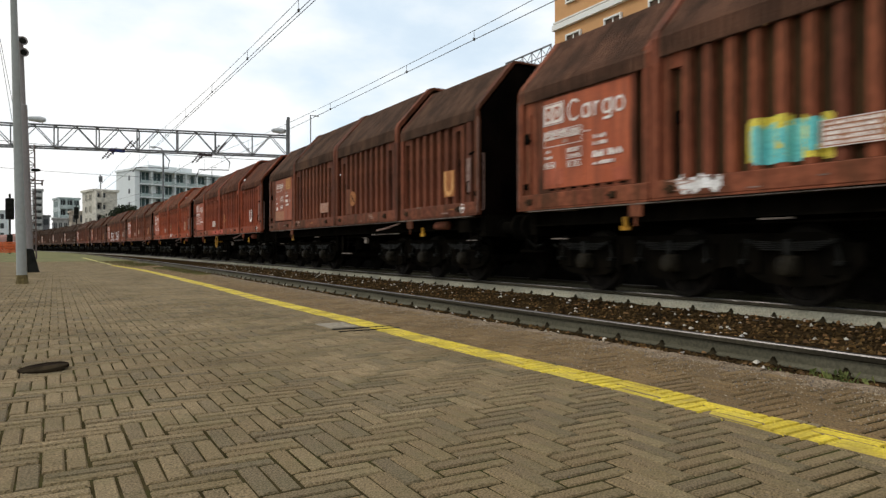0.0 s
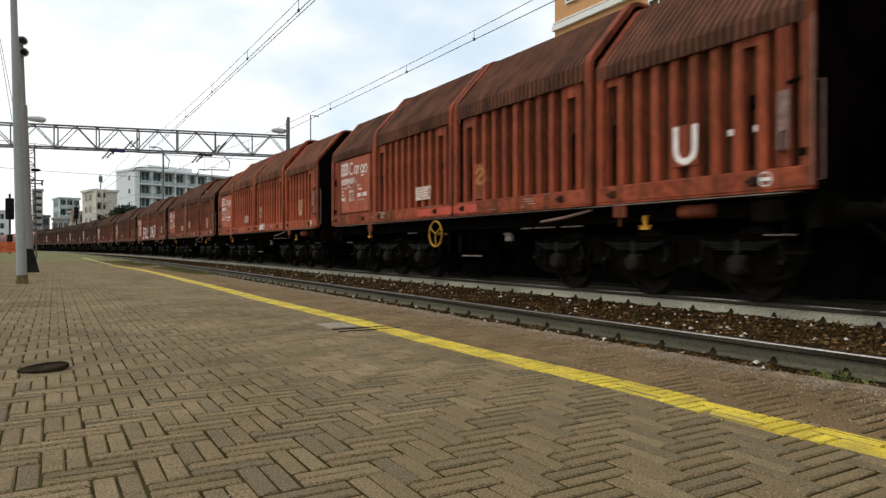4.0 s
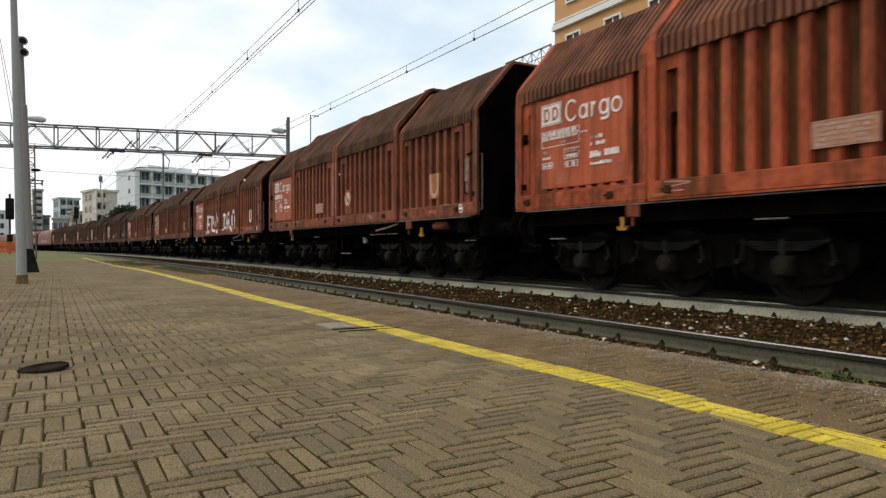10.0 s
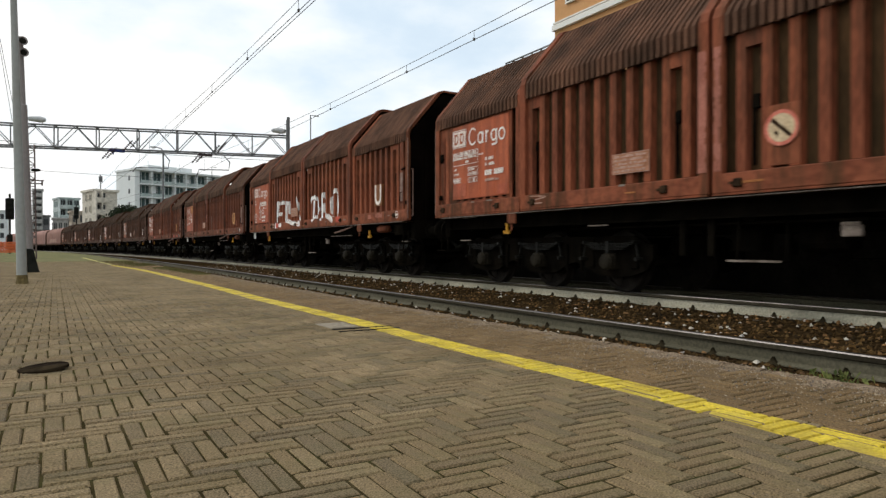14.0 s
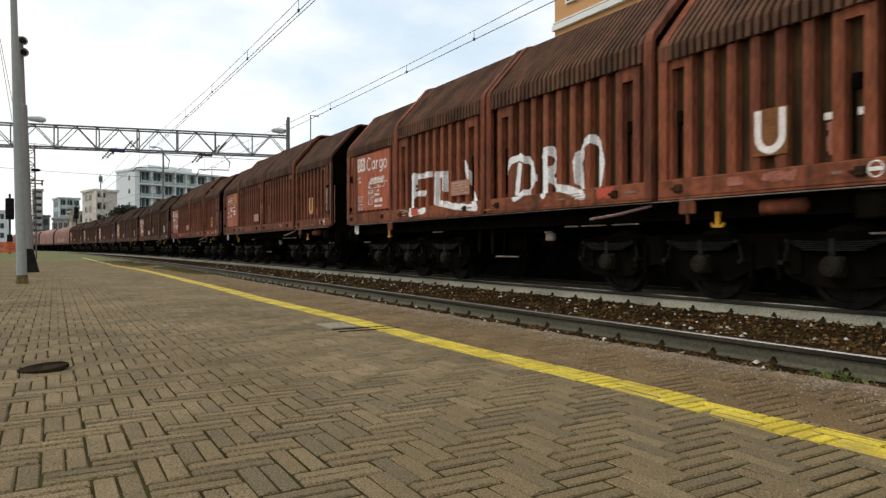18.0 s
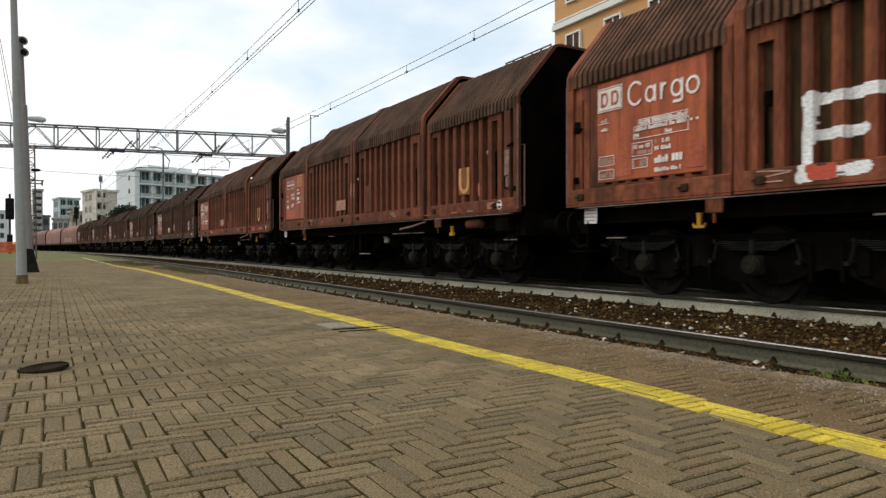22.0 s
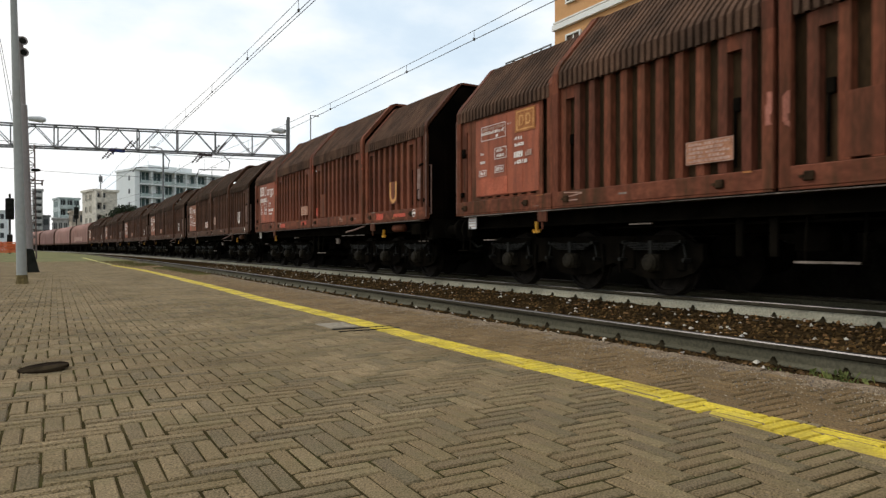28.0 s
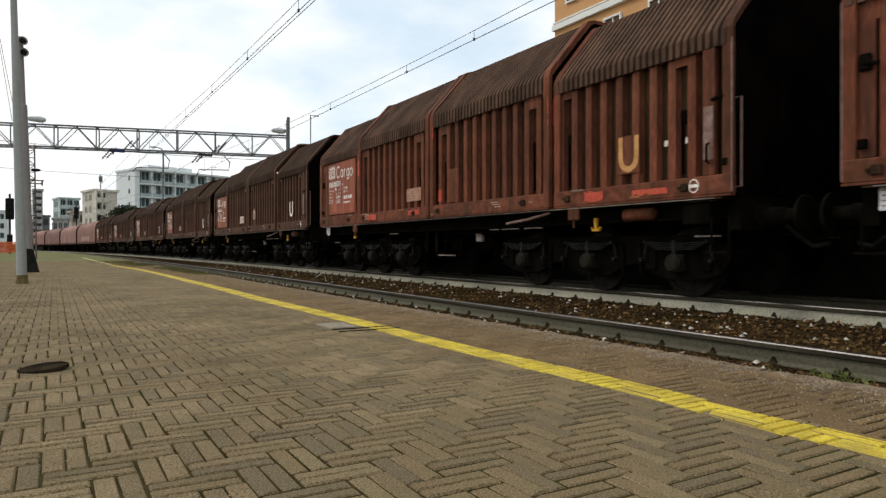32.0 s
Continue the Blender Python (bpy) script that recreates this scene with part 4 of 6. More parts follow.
        b.box(x0, x1, -6.6, 6.6, 1.248, 1.262)
        part("drip_edge", b, edge_mat, w, "drip rail edge with a pale painted highlight")
        # flat mounting plate for a round sign
        b = Build()
        x0, x1 = sorted((s * 1.40, s * 1.492))
        b.box(x0, x1, -0.80, -0.42, 1.56, 2.22, 0.006)
        q = part("mounting_plate", b, PAINTS["brown"], w)
        q["role"] = "paint"
    b = Build()
    b.lathe((0, 1, 0), (-0.6, -0.9, 0.78), [(0, 0.10), (0.02, 0.17), (0.55, 0.17), (0.58, 0.10), (0.7, 0.04)], 16)
    b.box(-0.85, -0.55, 0.1, 0.5, 0.62, 0.92, 0.02)
    part("brake_cylinder", b, black_steel, w)
    return w


def skin_x(y, z):
    if z < 1.535:
        for kind, y0, y1, grow in HOODS:
            if y0 <= y < y1:
                return -(HALF + grow * 0.5 + 0.064)
    if -0.81 < y < -0.41 and 1.55 < z < 2.23:
        return -1.497
    for kind, y0, y1, grow in HOODS:
        if y0 <= y < y1:
            h = HALF + grow * 0.5
            if min(y - y0, y1 - y) < POST_W:
                return -(h + (0.05 if kind == "end" else 0.065))
            d = min(abs(y - c) for c in ribs_of(y0, y1, kind))
            k = max(0.0, min(1.0, (RIB_W / 2 + 0.006 - d) / 0.026))
            return -(h - 0.076 + k * 0.085)
    return -HALF


def sprayed(strokes, width, step=0.022, rough=0.25, seed=1):
    """Paint strokes laid on the ribbed side: small flakes on ribs and in the hollows between them."""
    b = Build()
    rng = random.Random(seed)
    ys = [p[0] for s in strokes for p in s]
    zs = [p[1] for s in strokes for p in s]
    segs = [(a, c) for s in strokes for a, c in zip(s, s[1:])]
    ny, nz = int((max(ys) - min(ys) + 2 * width) / step), int((max(zs) - min(zs) + 2 * width) / step)
    for i in range(ny):
        y = min(ys) - width + i * step
        for j in range(nz):
            z = min(zs) - width + j * step
            best = 9.0
            for (ay, az), (by, bz) in segs:
                dy, dz = by - ay, bz - az
                k = max(0.0, min(1.0, ((y - ay) * dy + (z - az) * dz) / (dy * dy + dz * dz + 1e-9)))
                best = min(best, math.hypot(y - ay - k * dy, z - az - k * dz))
            if best < width * 0.5 * (1 + rough * noise.noise((y * 7, z * 7, seed))):
                e = step / 2
                b.quad((skin_x(y - e, z - e), y - e, z - e), (skin_x(y + e, z - e), y + e, z - e), (skin_x(y + e, z + e), y + e, z + e), (skin_x(y - e, z + e), y - e, z + e))
    return b


PX = -HALF - 0.022


def text_row(rng, a, b_, z, h, wide=(0.020, 0.036), x=None):
    """A line of small letter-sized bars from y = a to y = b_."""
    rows, y = [], a
    while y > b_ + 0.012:
        n = min(rng.uniform(*wide), y - b_)
        cut = rng.choice((0.0, 0.0, 0.0, 0.3))
        rows.append((y, y - n, z, z + h * (1 - cut)))
        y -= n + (0.012 if rng.random() < 0.82 else 0.035)
    return bars(rows, PX if x is None else x)


def outline_rows(y0, y1, z0, z1, t=0.010):
    return [(y0, y1, z1 - t, z1), (y0, y1, z0, z0 + t), (y0, y0 - t, z0, z1), (y1 + t, y1, z0, z1)]


def panel_marks(w, kind, seed):
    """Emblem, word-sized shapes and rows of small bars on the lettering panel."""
    panel = [c for c in w.children if c.name.startswith("lettering_panel")][0]
    rng = random.Random(seed)
    red = panel.material_slots[0].material
    if kind == "full":
        e = bars(outline_rows(6.26, 5.78, 2.60, 2.94, 0.012) + [(6.235, 5.805, 2.625, 2.915)], PX)
        sq = part("emblem", e, marking, panel, "white square emblem with two dark shapes")
        for ya, yb in ((6.19, 6.05), (5.99, 5.85)):
            d = ring_mark((ya + yb) / 2, 2.77, 0.072, 0.105, 0.034, PX - 0.006)
            d.box(PX - 0.006, PX - 0.003, ya - 0.032, ya + 0.004, 2.665, 2.875)
            part("emblem_shape", d, red, sq)
        # five rounded shapes of the size of the big white word
        words_ = []
        for y, ry, rz, zc, gap in ((5.545, 0.140, 0.168, 2.755, (0.7, 5.6)), (5.285, 0.092, 0.112, 2.70, None), (5.04, 0.07, 0.10, 2.70, (1.2, 3.3)), (4.855, 0.094, 0.112, 2.69, None), (4.61, 0.105, 0.115, 2.68, None)):
            words_.append(ring_mark(y, zc, ry, rz, 0.035, PX - 0.003, gap and (math.pi - gap[0], math.pi - gap[1])))
        for i, y, z0, z1 in ((1, 5.205, 2.59, 2.81), (2, 5.10, 2.59, 2.81), (3, 4.772, 2.52, 2.80)):
            words_[i].box(PX - 0.003, PX, y - 0.017, y + 0.017, z0, z1)
        words_[3].box(PX - 0.003, PX, 4.785, 4.915, 2.505, 2.543)
        for r in words_:
            part("word_shape", r, marking, panel, "rounded white shape")
        if seed == 7:
            lines = [(5.46, 4.70, 2.315, 0.060), (5.54, 4.70, 2.235, 0.055), (5.04, 4.92, 2.150, 0.055), (5.58, 5.48, 2.150, 0.055), (5.57, 5.40, 2.00, 0.055), (5.36, 5.29, 2.00, 0.055), (5.50, 5.28, 1.92, 0.050), (5.58, 5.54, 1.76, 0.085), (5.46, 5.34, 1.76, 0.085), (5.21, 5.16, 2.03, 0.055), (5.09, 4.97, 2.03, 0.055), (5.21, 5.15, 1.94, 0.055), (5.10, 4.95, 1.94, 0.055), (5.21, 4.75, 1.66, 0.055), (6.18, 6.09, 2.455, 0.045), (6.19, 6.06, 2.325, 0.045), (6.21, 5.97, 1.855, 0.085), (6.21, 5.97, 1.665, 0.085)]
            boxes = ((5.49, 4.67, 2.30, 2.39), (5.57, 4.67, 2.13, 2.305), (5.60, 5.25, 1.90, 2.085), (5.60, 5.33, 1.74, 1.87), (6.24, 5.94, 1.83, 1.97), (6.24, 5.94, 1.64, 1.775))
            numbers, number_z = ((5.21, 4.98), (4.93, 4.76)), 1.775
            strokes_ = [(6.25, 6.04, 2.43, 2.44), (4.645, 4.615, 2.24, 2.27), (4.56, 4.53, 2.24, 2.27)]
        else:
            lines = [(6.22, 5.42, 2.440, 0.055), (6.24, 5.42, 2.365, 0.050), (5.80, 5.68, 2.285, 0.05), (5.68, 5.45, 2.125, 0.055), (5.66, 5.42, 2.05, 0.050), (5.66, 5.60, 1.915, 0.065), (5.54, 5.46, 1.915, 0.065), (6.20, 6.10, 2.16, 0.045), (6.22, 6.04, 2.07, 0.045), (6.21, 6.01, 1.94, 0.060), (5.13, 5.07, 2.26, 0.055), (5.02, 4.88, 2.26, 0.055), (5.13, 5.07, 2.16, 0.055), (5.02, 4.84, 2.16, 0.055), (5.13, 4.70, 1.875, 0.05)]
            boxes = ((6.25, 5.37, 2.425, 2.51), (6.25, 5.37, 2.255, 2.43), (5.71, 5.38, 2.03, 2.19), (5.70, 5.40, 1.90, 1.995), (6.24, 5.98, 1.92, 2.015))
            numbers, number_z = ((5.14, 4.90), (4.84, 4.56)), 1.985
            strokes_ = [(5.32, 5.29, 2.38, 2.41), (5.24, 5.21, 2.38, 2.41)]
        for a, b_, z, h in lines:
            part("text_row", text_row(rng, a, b_, z, h), marking if rng.random() < 0.75 else marking_dim, panel)
        for a, b_ in numbers:
            part("number_row", text_row(rng, a, b_, number_z, 0.095, (0.042, 0.050)), marking, panel)
        strokes_ += [q for box in boxes for q in outline_rows(*box, 0.009)]
        part("text_frame", bars(strokes_, PX), marking, panel)
        fresh = bars([(5.93, 5.62, 1.66, 1.95), (4.70, 4.46, 1.66, 2.0)] if seed % 2 else [(6.26, 5.78, 1.66, 1.90), (4.74, 4.46, 1.62, 1.80)], PX + 0.006)
        part("fresh_patch", fresh, repaint_dull, panel, "fresher red paint patch")
    elif kind == "badge":
        part("scraped_patch", bars([(5.05, 4.50, 2.62, 3.00)], PX + 0.0015), marking_orange, panel)
        sq = part("emblem", bars(outline_rows(5.01, 4.54, 2.65, 2.98, 0.026), PX), emblem_amber, panel, "faded orange square emblem")
        for ya, yb in ((4.94, 4.81), (4.75, 4.62)):
            d = ring_mark((ya + yb) / 2, 2.815, 0.066, 0.095, 0.028, PX - 0.006)
            d.box(PX - 0.006, PX - 0.003, ya - 0.026, ya + 0.004, 2.72, 2.91)
            part("emblem_shape", d, emblem_amber, sq)
        lines = [(6.03, 5.38, 2.79, 0.055), (6.07, 5.38, 2.715, 0.055), (5.62, 5.52, 2.635, 0.05), (5.27, 5.24, 2.80, 0.03), (5.19, 5.16, 2.80, 0.03), (5.60, 5.42, 2.365, 0.055), (5.60, 5.36, 2.275, 0.055), (5.62, 5.42, 2.03, 0.065), (6.10, 6.00, 2.36, 0.045), (6.12, 5.96, 2.20, 0.045), (6.10, 5.96, 2.0, 0.055), (5.06, 5.00, 2.50, 0.055), (4.96, 4.84, 2.50, 0.055), (5.06, 4.80, 2.39, 0.055), (5.06, 4.70, 2.09, 0.065)]
        for a, b_, z, h in lines:
            part("text_row", text_row(rng, a, b_, z, h), marking if rng.random() < 0.8 else marking_dim, panel)
        for a, b_, m_ in ((5.08, 4.83, marking), (4.77, 4.57, marking_dim)):
            part("number_row", text_row(rng, a, b_, 2.20, 0.10, (0.045, 0.055)), m_, panel)
        part("text_frame", bars([q for box in ((6.08, 5.33, 2.61, 2.87), (5.66, 5.30, 2.24, 2.44), (5.65, 5.39, 2.0, 2.12), (6.15, 5.92, 1.97, 2.08)) for q in outline_rows(*box)], PX), marking, panel)
        part("fresh_patch", bars([(6.26, 5.28, 1.62, 1.92)], PX + 0.006), data_mat if seed == 3 else repaint_dull, panel, "paler paint patch")


def sign_plate(w, y, z, wide, high, material, dim):
    b = Build()
    rng = random.Random(int(y * 100))
    x = -HALF - 0.062
    b.box(x - 0.006, x + 0.008, y - wide / 2, y + wide / 2, z - high / 2, z + high / 2, 0.004)
    p = part("data_plate", b, material, w, "oblong plate of small text rows")
    for i in range(5):
        zz = z + high * (0.36 - 0.18 * i)
        part("text_bar", text_row(rng, y + wide * 0.44, y - wide * (0.44 - 0.1 * (i % 2)), zz - 0.017, 0.034, (0.03, 0.06), x - 0.005), dim, p)
    part("plate_frame", bars(outline_rows(y + wide / 2, y - wide / 2, z - high / 2, z + high / 2, 0.008), x - 0.005), dim, p)


def u_mark(w, y, z, material, filled=None):
    """A cup-shaped emblem on its own flat plate."""
    b = Build()
    x = -HALF - 0.012
    b.box(x - 0.008, x + 0.06, y - 0.20, y + 0.20, z - 0.27, z + 0.25, 0.004)
    p = part("emblem_plate", b, filled or w_paint(w), w, "small flat plate")
    u = ring_mark(y, z - 0.05, 0.185, 0.20, 0.082, x - 0.011, (math.pi, 2 * math.pi), 14)
    for s in (-1, 1):
        a, c = y + s * 0.185, y + s * 0.103
        u.quad((x - 0.011, a, z - 0.05), (x - 0.011, c, z - 0.05), (x - 0.011, c, z + 0.24), (x - 0.011, a, z + 0.24))
    u.add([(x - 0.012, y - 0.06, z - 0.17), (x - 0.012, y + 0.06, z - 0.17), (x - 0.012, y, z - 0.26)], [(0, 1, 2)])
    part("emblem", u, material, p, "pale cup-shaped emblem")


def w_paint(w):
    for o in w.children_recursive:
        if o.get("role") == "paint":
            return o.material_slots[0].material
    return PAINTS["brown"]


def small_marks(w, seed, material, mz=2.02):
    for y, z, a, h in ((-5.80, mz, 0.12, 0.075), (-6.12, mz, 0.09, 0.075)):
        b = Build()
        x = skin_x(y, z) - 0.012
        b.box(x - 0.004, x + 0.012, y - a / 2, y + a / 2, z - h / 2, z + h / 2)
        part("small_plate", b, material, w)
    x = -(HALF + 0.068)
    q = ring_mark(-6.30, 1.42, 0.075, 0.085, 0.014, x)
    q.box(x - 0.003, x, -6.36, -6.24, 1.40, 1.44)
    part("round_mark", q, marking, w)
    rng = random.Random(seed + 40)
    for i in range(7):
        y, n = rng.uniform(-6.3, 6.2), rng.uniform(0.08, 0.32)
        z = rng.choice((1.335, 1.40, 1.505))
        part("scuff", bars([(y, y + n, z, z + rng.uniform(0.012, 0.03))], -(HALF + 0.035 + 0.063)), rng.choice((edge_mat, handrail_mat, marking_orange)), w)
    for q in ((-2.0, -2.22, 1.46, 1.475), (-2.03, -2.26, 1.42, 1.435), (-2.1, -2.3, 1.38, 1.395)):
        part("stencil_mark", bars([q], -(HALF + 0.035 + 0.066)), marking_dim, w)
    x = -(HALF + 0.035 + 0.068)
    for ya, za, yb, zb in ((3.70, 1.50, 3.30, 1.475), (3.66, 1.425, 3.30, 1.465), (3.62, 1.375, 3.40, 1.375)):
        q = Build()
        q.quad((x, ya, za), (x, yb, zb), (x, yb, zb + 0.016), (x, ya, za + 0.016))
        part("stencil_mark", q, marking_dim, w)


def dress(w, spec):
    """The paint, plates and graffiti that set one wagon apart."""
    tone = spec["tone"]
    for o in w.children_recursive:
        role = o.get("role")
        if role and o.type == "MESH":
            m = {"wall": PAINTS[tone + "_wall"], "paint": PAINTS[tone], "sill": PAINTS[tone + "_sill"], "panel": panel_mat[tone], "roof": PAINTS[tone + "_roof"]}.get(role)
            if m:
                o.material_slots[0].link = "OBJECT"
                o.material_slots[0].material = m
    panel_marks(w, spec.get("panel", "full"), spec["seed"])
    sign_plate(w, spec.get("plate_y", 1.30), 1.82, 0.66, 0.28, data_mat, marking if spec["seed"] in (2, 4, 10) else marking_dim)
    u_mark(w, spec.get("u_y", -5.19), 1.95, spec.get("u", marking), spec.get("u_fill"))
    small_marks(w, spec["seed"], marking, spec.get("mark_z", 2.02))
    if spec.get("plate"):
        b = Build()
        b.box(-1.42, -1.40, 6.34, 6.60, 1.02, 1.26, 0.006)
        p = part("tail_plate", b, plate_white, w, "small white enamel plate")
        for i in range(4):
            part("text_bar", bars([(6.37, 6.57, 1.06 + 0.05 * i, 1.075 + 0.05 * i)], -1.421), marking_dim, p)
    for rows, material, words_ in ((spec.get("patches", ()), repaint, "bright red repainted patch"), (spec.get("faded", ()), faded_pink, "faded pinkish paint patch")):
        for y0, y1, z0, z1 in rows:
            part("paint_patch", patch(y0, y1, z0, z1), material, w, words_)


def patch(y0, y1, z0, z1):
    """A rough-edged coat that follows the ribbed side."""
    k = Build()
    step = 0.02
    ya, yb = min(y0, y1), max(y0, y1)
    for i in range(max(1, int((yb - ya) / step))):
        for j in range(max(1, int((z1 - z0) / step))):
            y, z = ya + (i + 0.5) * step, z0 + (j + 0.5) * step
            rim = min(y - ya, yb - y, z - z0, z1 - z)
            if rim < 0.025 and noise.noise((y * 9, z * 9, 1.0)) > 0.1:
                continue
            x = skin_x(y, z) - 0.002
            k.quad((x, y - step / 2, z - step / 2), (x, y + step / 2, z - step / 2), (x, y + step / 2, z + step / 2), (x, y - step / 2, z + step / 2))
    return k


SPECS = [
    dict(tone="brown", seed=1),
    dict(tone="rust", seed=2, plate_y=1.45, patches=((0.9, -0.6, 1.32, 1.5),)),
    dict(tone="brown", seed=3, plate_y=1.21, panel="badge", u_fill=marking_orange, u_y=-5.73, u=emblem_amber),
    dict(tone="deep", seed=4, plate_y=1.53, patches=((1.75, -0.6, 1.32, 1.5), (0.9, 0.7, 2.05, 2.25)), u_fill=None),
    dict(tone="red", seed=5, plate_y=1.49, u_fill=marking_orange, u=sign_pink),
    dict(tone="rust", seed=6, faded=((0.46, 0.32, 1.56, 3.02), (0.22, 0.12, 1.56, 3.02), (-5.75, -5.86, 1.60, 1.98), (-5.02, -5.38, 1.36, 1.46)), plate_y=1.56, u_fill=marking_orange, u=sign_pink),
    dict(tone="rust", seed=7, plate_y=1.18, plate=True, u_fill=emblem_brown, patches=((3.16, 2.83, 1.36, 1.53), (-2.57, -2.91, 1.36, 1.53)), faded=((-4.67, -4.89, 1.38, 1.50), (-5.11, -5.52, 1.38, 1.51), (-5.76, -5.86, 1.60, 1.98))),
    dict(tone="brown", seed=8, plate_y=1.14, panel="badge", plate=True, u_y=-5.07, mark_z=2.42, faded=((0.40, 0.31, 2.0, 2.38), (0.20, 0.11, 1.95, 2.34), (-5.52, -5.60, 1.62, 1.86), (-5.9, -6.2, 1.36, 1.50)), u_fill=emblem_brown, u=emblem_amber),
    dict(tone="brown", seed=9, plate_y=1.00, plate=True, u=emblem_amber, patches=((0.1, -0.2, 1.6, 1.85), (-4.35, -4.75, 1.33, 1.5), (3.4, 2.9, 1.34, 1.5), (-6.45, -6.5, 1.65, 2.1), (0.14, 0.05, 2.9, 3.15), (-3.56, -3.64, 2.6, 3.05), (3.9, 3.99, 2.5, 2.9), (-5.3, -5.9, 1.36, 1.46), (1.2, 0.7, 1.38, 1.5))),
    # far wagons never come near: tone darkened for their shaded slanting view
    dict(tone="dark", seed=10), dict(tone="dark", seed=11), dict(tone="dark", seed=12), dict(tone="dark", seed=13), dict(tone="dark", seed=14),
]
TEMPLATE = wagon_template()
WAGONS = []
for i, spec in enumerate(SPECS):
    wagon = TEMPLATE if i == len(SPECS) - 1 else copy_thing(TEMPLATE, pose(0, 0, 0))
    WAGONS.append((wagon, FIRST_CENTRE + WAGON_PITCH * i))
for (wagon, _), spec in zip(WAGONS, SPECS):
    dress(wagon, spec)
words = {"brown": "rusty brown", "rust": "weathered reddish brown", "red": "bright red-brown", "deep": "deep red-brown", "dark": "darkened brown"}
for (wagon, _), spec in zip(WAGONS, SPECS):
    wagon["label"] = words[spec["tone"]] + " covered coil wagon with ribbed hoods on six axles"
W_SPRAY, W_RED = WAGONS[6][0], WAGONS[1][0]
W_SPRAY["label"] = "weathered reddish brown coil wagon with big white sprayed letters"
LETTERS = [[(3.13, 2.24), (3.17, 1.40)], [(3.20, 2.20), (2.36, 2.20)], [(3.15, 1.83), (2.60, 1.83)], [(3.20, 1.40), (2.55, 1.45)],
           [(2.14, 2.18), (2.16, 1.60), (1.42, 1.48), (0.58, 1.40), (0.78, 1.75), (1.05, 2.29)], [(2.15, 2.15), (1.83, 2.15), (1.83, 1.85)],
           [(-0.69, 2.04), (-0.61, 1.50)], [(-0.28, 1.99), (-0.44, 2.15), (-0.71, 2.19), (-1.0, 2.05), (-1.07, 1.79), (-0.9, 1.6), (-0.60, 1.5)],
           [(-1.36, 2.22), (-1.37, 1.5)], [(-1.24, 2.14), (-1.44, 2.22), (-1.58, 2.05), (-1.40, 1.80), (-1.62, 1.60), (-1.91, 1.56), (-2.28, 1.42)],
           [(-2.28, 1.42), (-2.11, 1.67), (-2.07, 1.95), (-2.18, 2.18), (-2.39, 2.27), (-2.55, 2.16), (-2.62, 1.87), (-2.56, 1.58)]]
part("sprayed_letters", sprayed(LETTERS, 0.12, 0.014, 0.22, 3), spray_white, W_SPRAY, "big white sprayed letters")
YELLOW = [[(2.62, 2.04), (2.62, 1.68)], [(2.62, 2.04), (2.20, 2.05)], [(2.18, 2.05), (2.30, 1.86), (2.22, 1.68)], [(1.98, 1.99), (1.98, 1.68)], [(1.76, 2.0), (1.76, 1.66)], [(1.98, 1.68), (1.72, 1.66)]]
CYAN = [[(2.50, 1.95), (2.50, 1.72)], [(2.36, 1.96), (2.36, 1.74)], [(2.22, 1.90), (2.10, 1.74)], [(2.10, 1.98), (2.08, 1.80)], [(1.88, 1.96), (1.88, 1.74)], [(2.5, 1.66), (2.1, 1.66)]]
part("sprayed_letters", sprayed(YELLOW, 0.13, 0.022, 0.25, 5), spray_yellow, W_RED, "yellow sprayed letter shapes")
cyan_ = sprayed(CYAN, 0.15, 0.022, 0.25, 6)
cyan_.v = [(x - 0.003, y, z) for x, y, z in cyan_.v]
part("sprayed_letters", cyan_, spray_cyan, W_RED, "cyan sprayed letter shapes")
part("sprayed_tag", sprayed([[(3.55, 1.55), (3.45, 1.36), (3.3, 1.55), (3.3, 1.36), (3.15, 1.5), (3.0, 1.36), (2.95, 1.5)], [(3.5, 1.45), (2.95, 1.42)]], 0.085, 0.02, 0.2, 7), spray_white, W_RED)
def loop(y, z, ry, rz, a0=0.0, a1=6.5, n=14):
    return [(y + ry * math.cos(a0 + (a1 - a0) * i / n), z + rz * math.sin(a0 + (a1 - a0) * i / n)) for i in range(n + 1)]


SCRIBBLE = [loop(-0.66, 1.43, 0.065, 0.075), loop(-0.62, 1.50, 0.05, 0.07, 1.0, 4.2), loop(-0.79, 1.49, 0.055, 0.06), loop(-0.78, 1.41, 0.065, 0.06), loop(-0.92, 1.46, 0.06, 0.10), loop(-1.04, 1.47, 0.07, 0.075), [(-1.10, 1.42), (-1.16, 1.50), (-1.23, 1.50), (-1.27, 1.40)], [(-0.56, 1.38), (-1.12, 1.36)]]
part("sprayed_tag", sprayed(SCRIBBLE, 0.034, 0.012, 0.1, 8), spray_white, WAGONS[4][0], "white sprayed scribble")


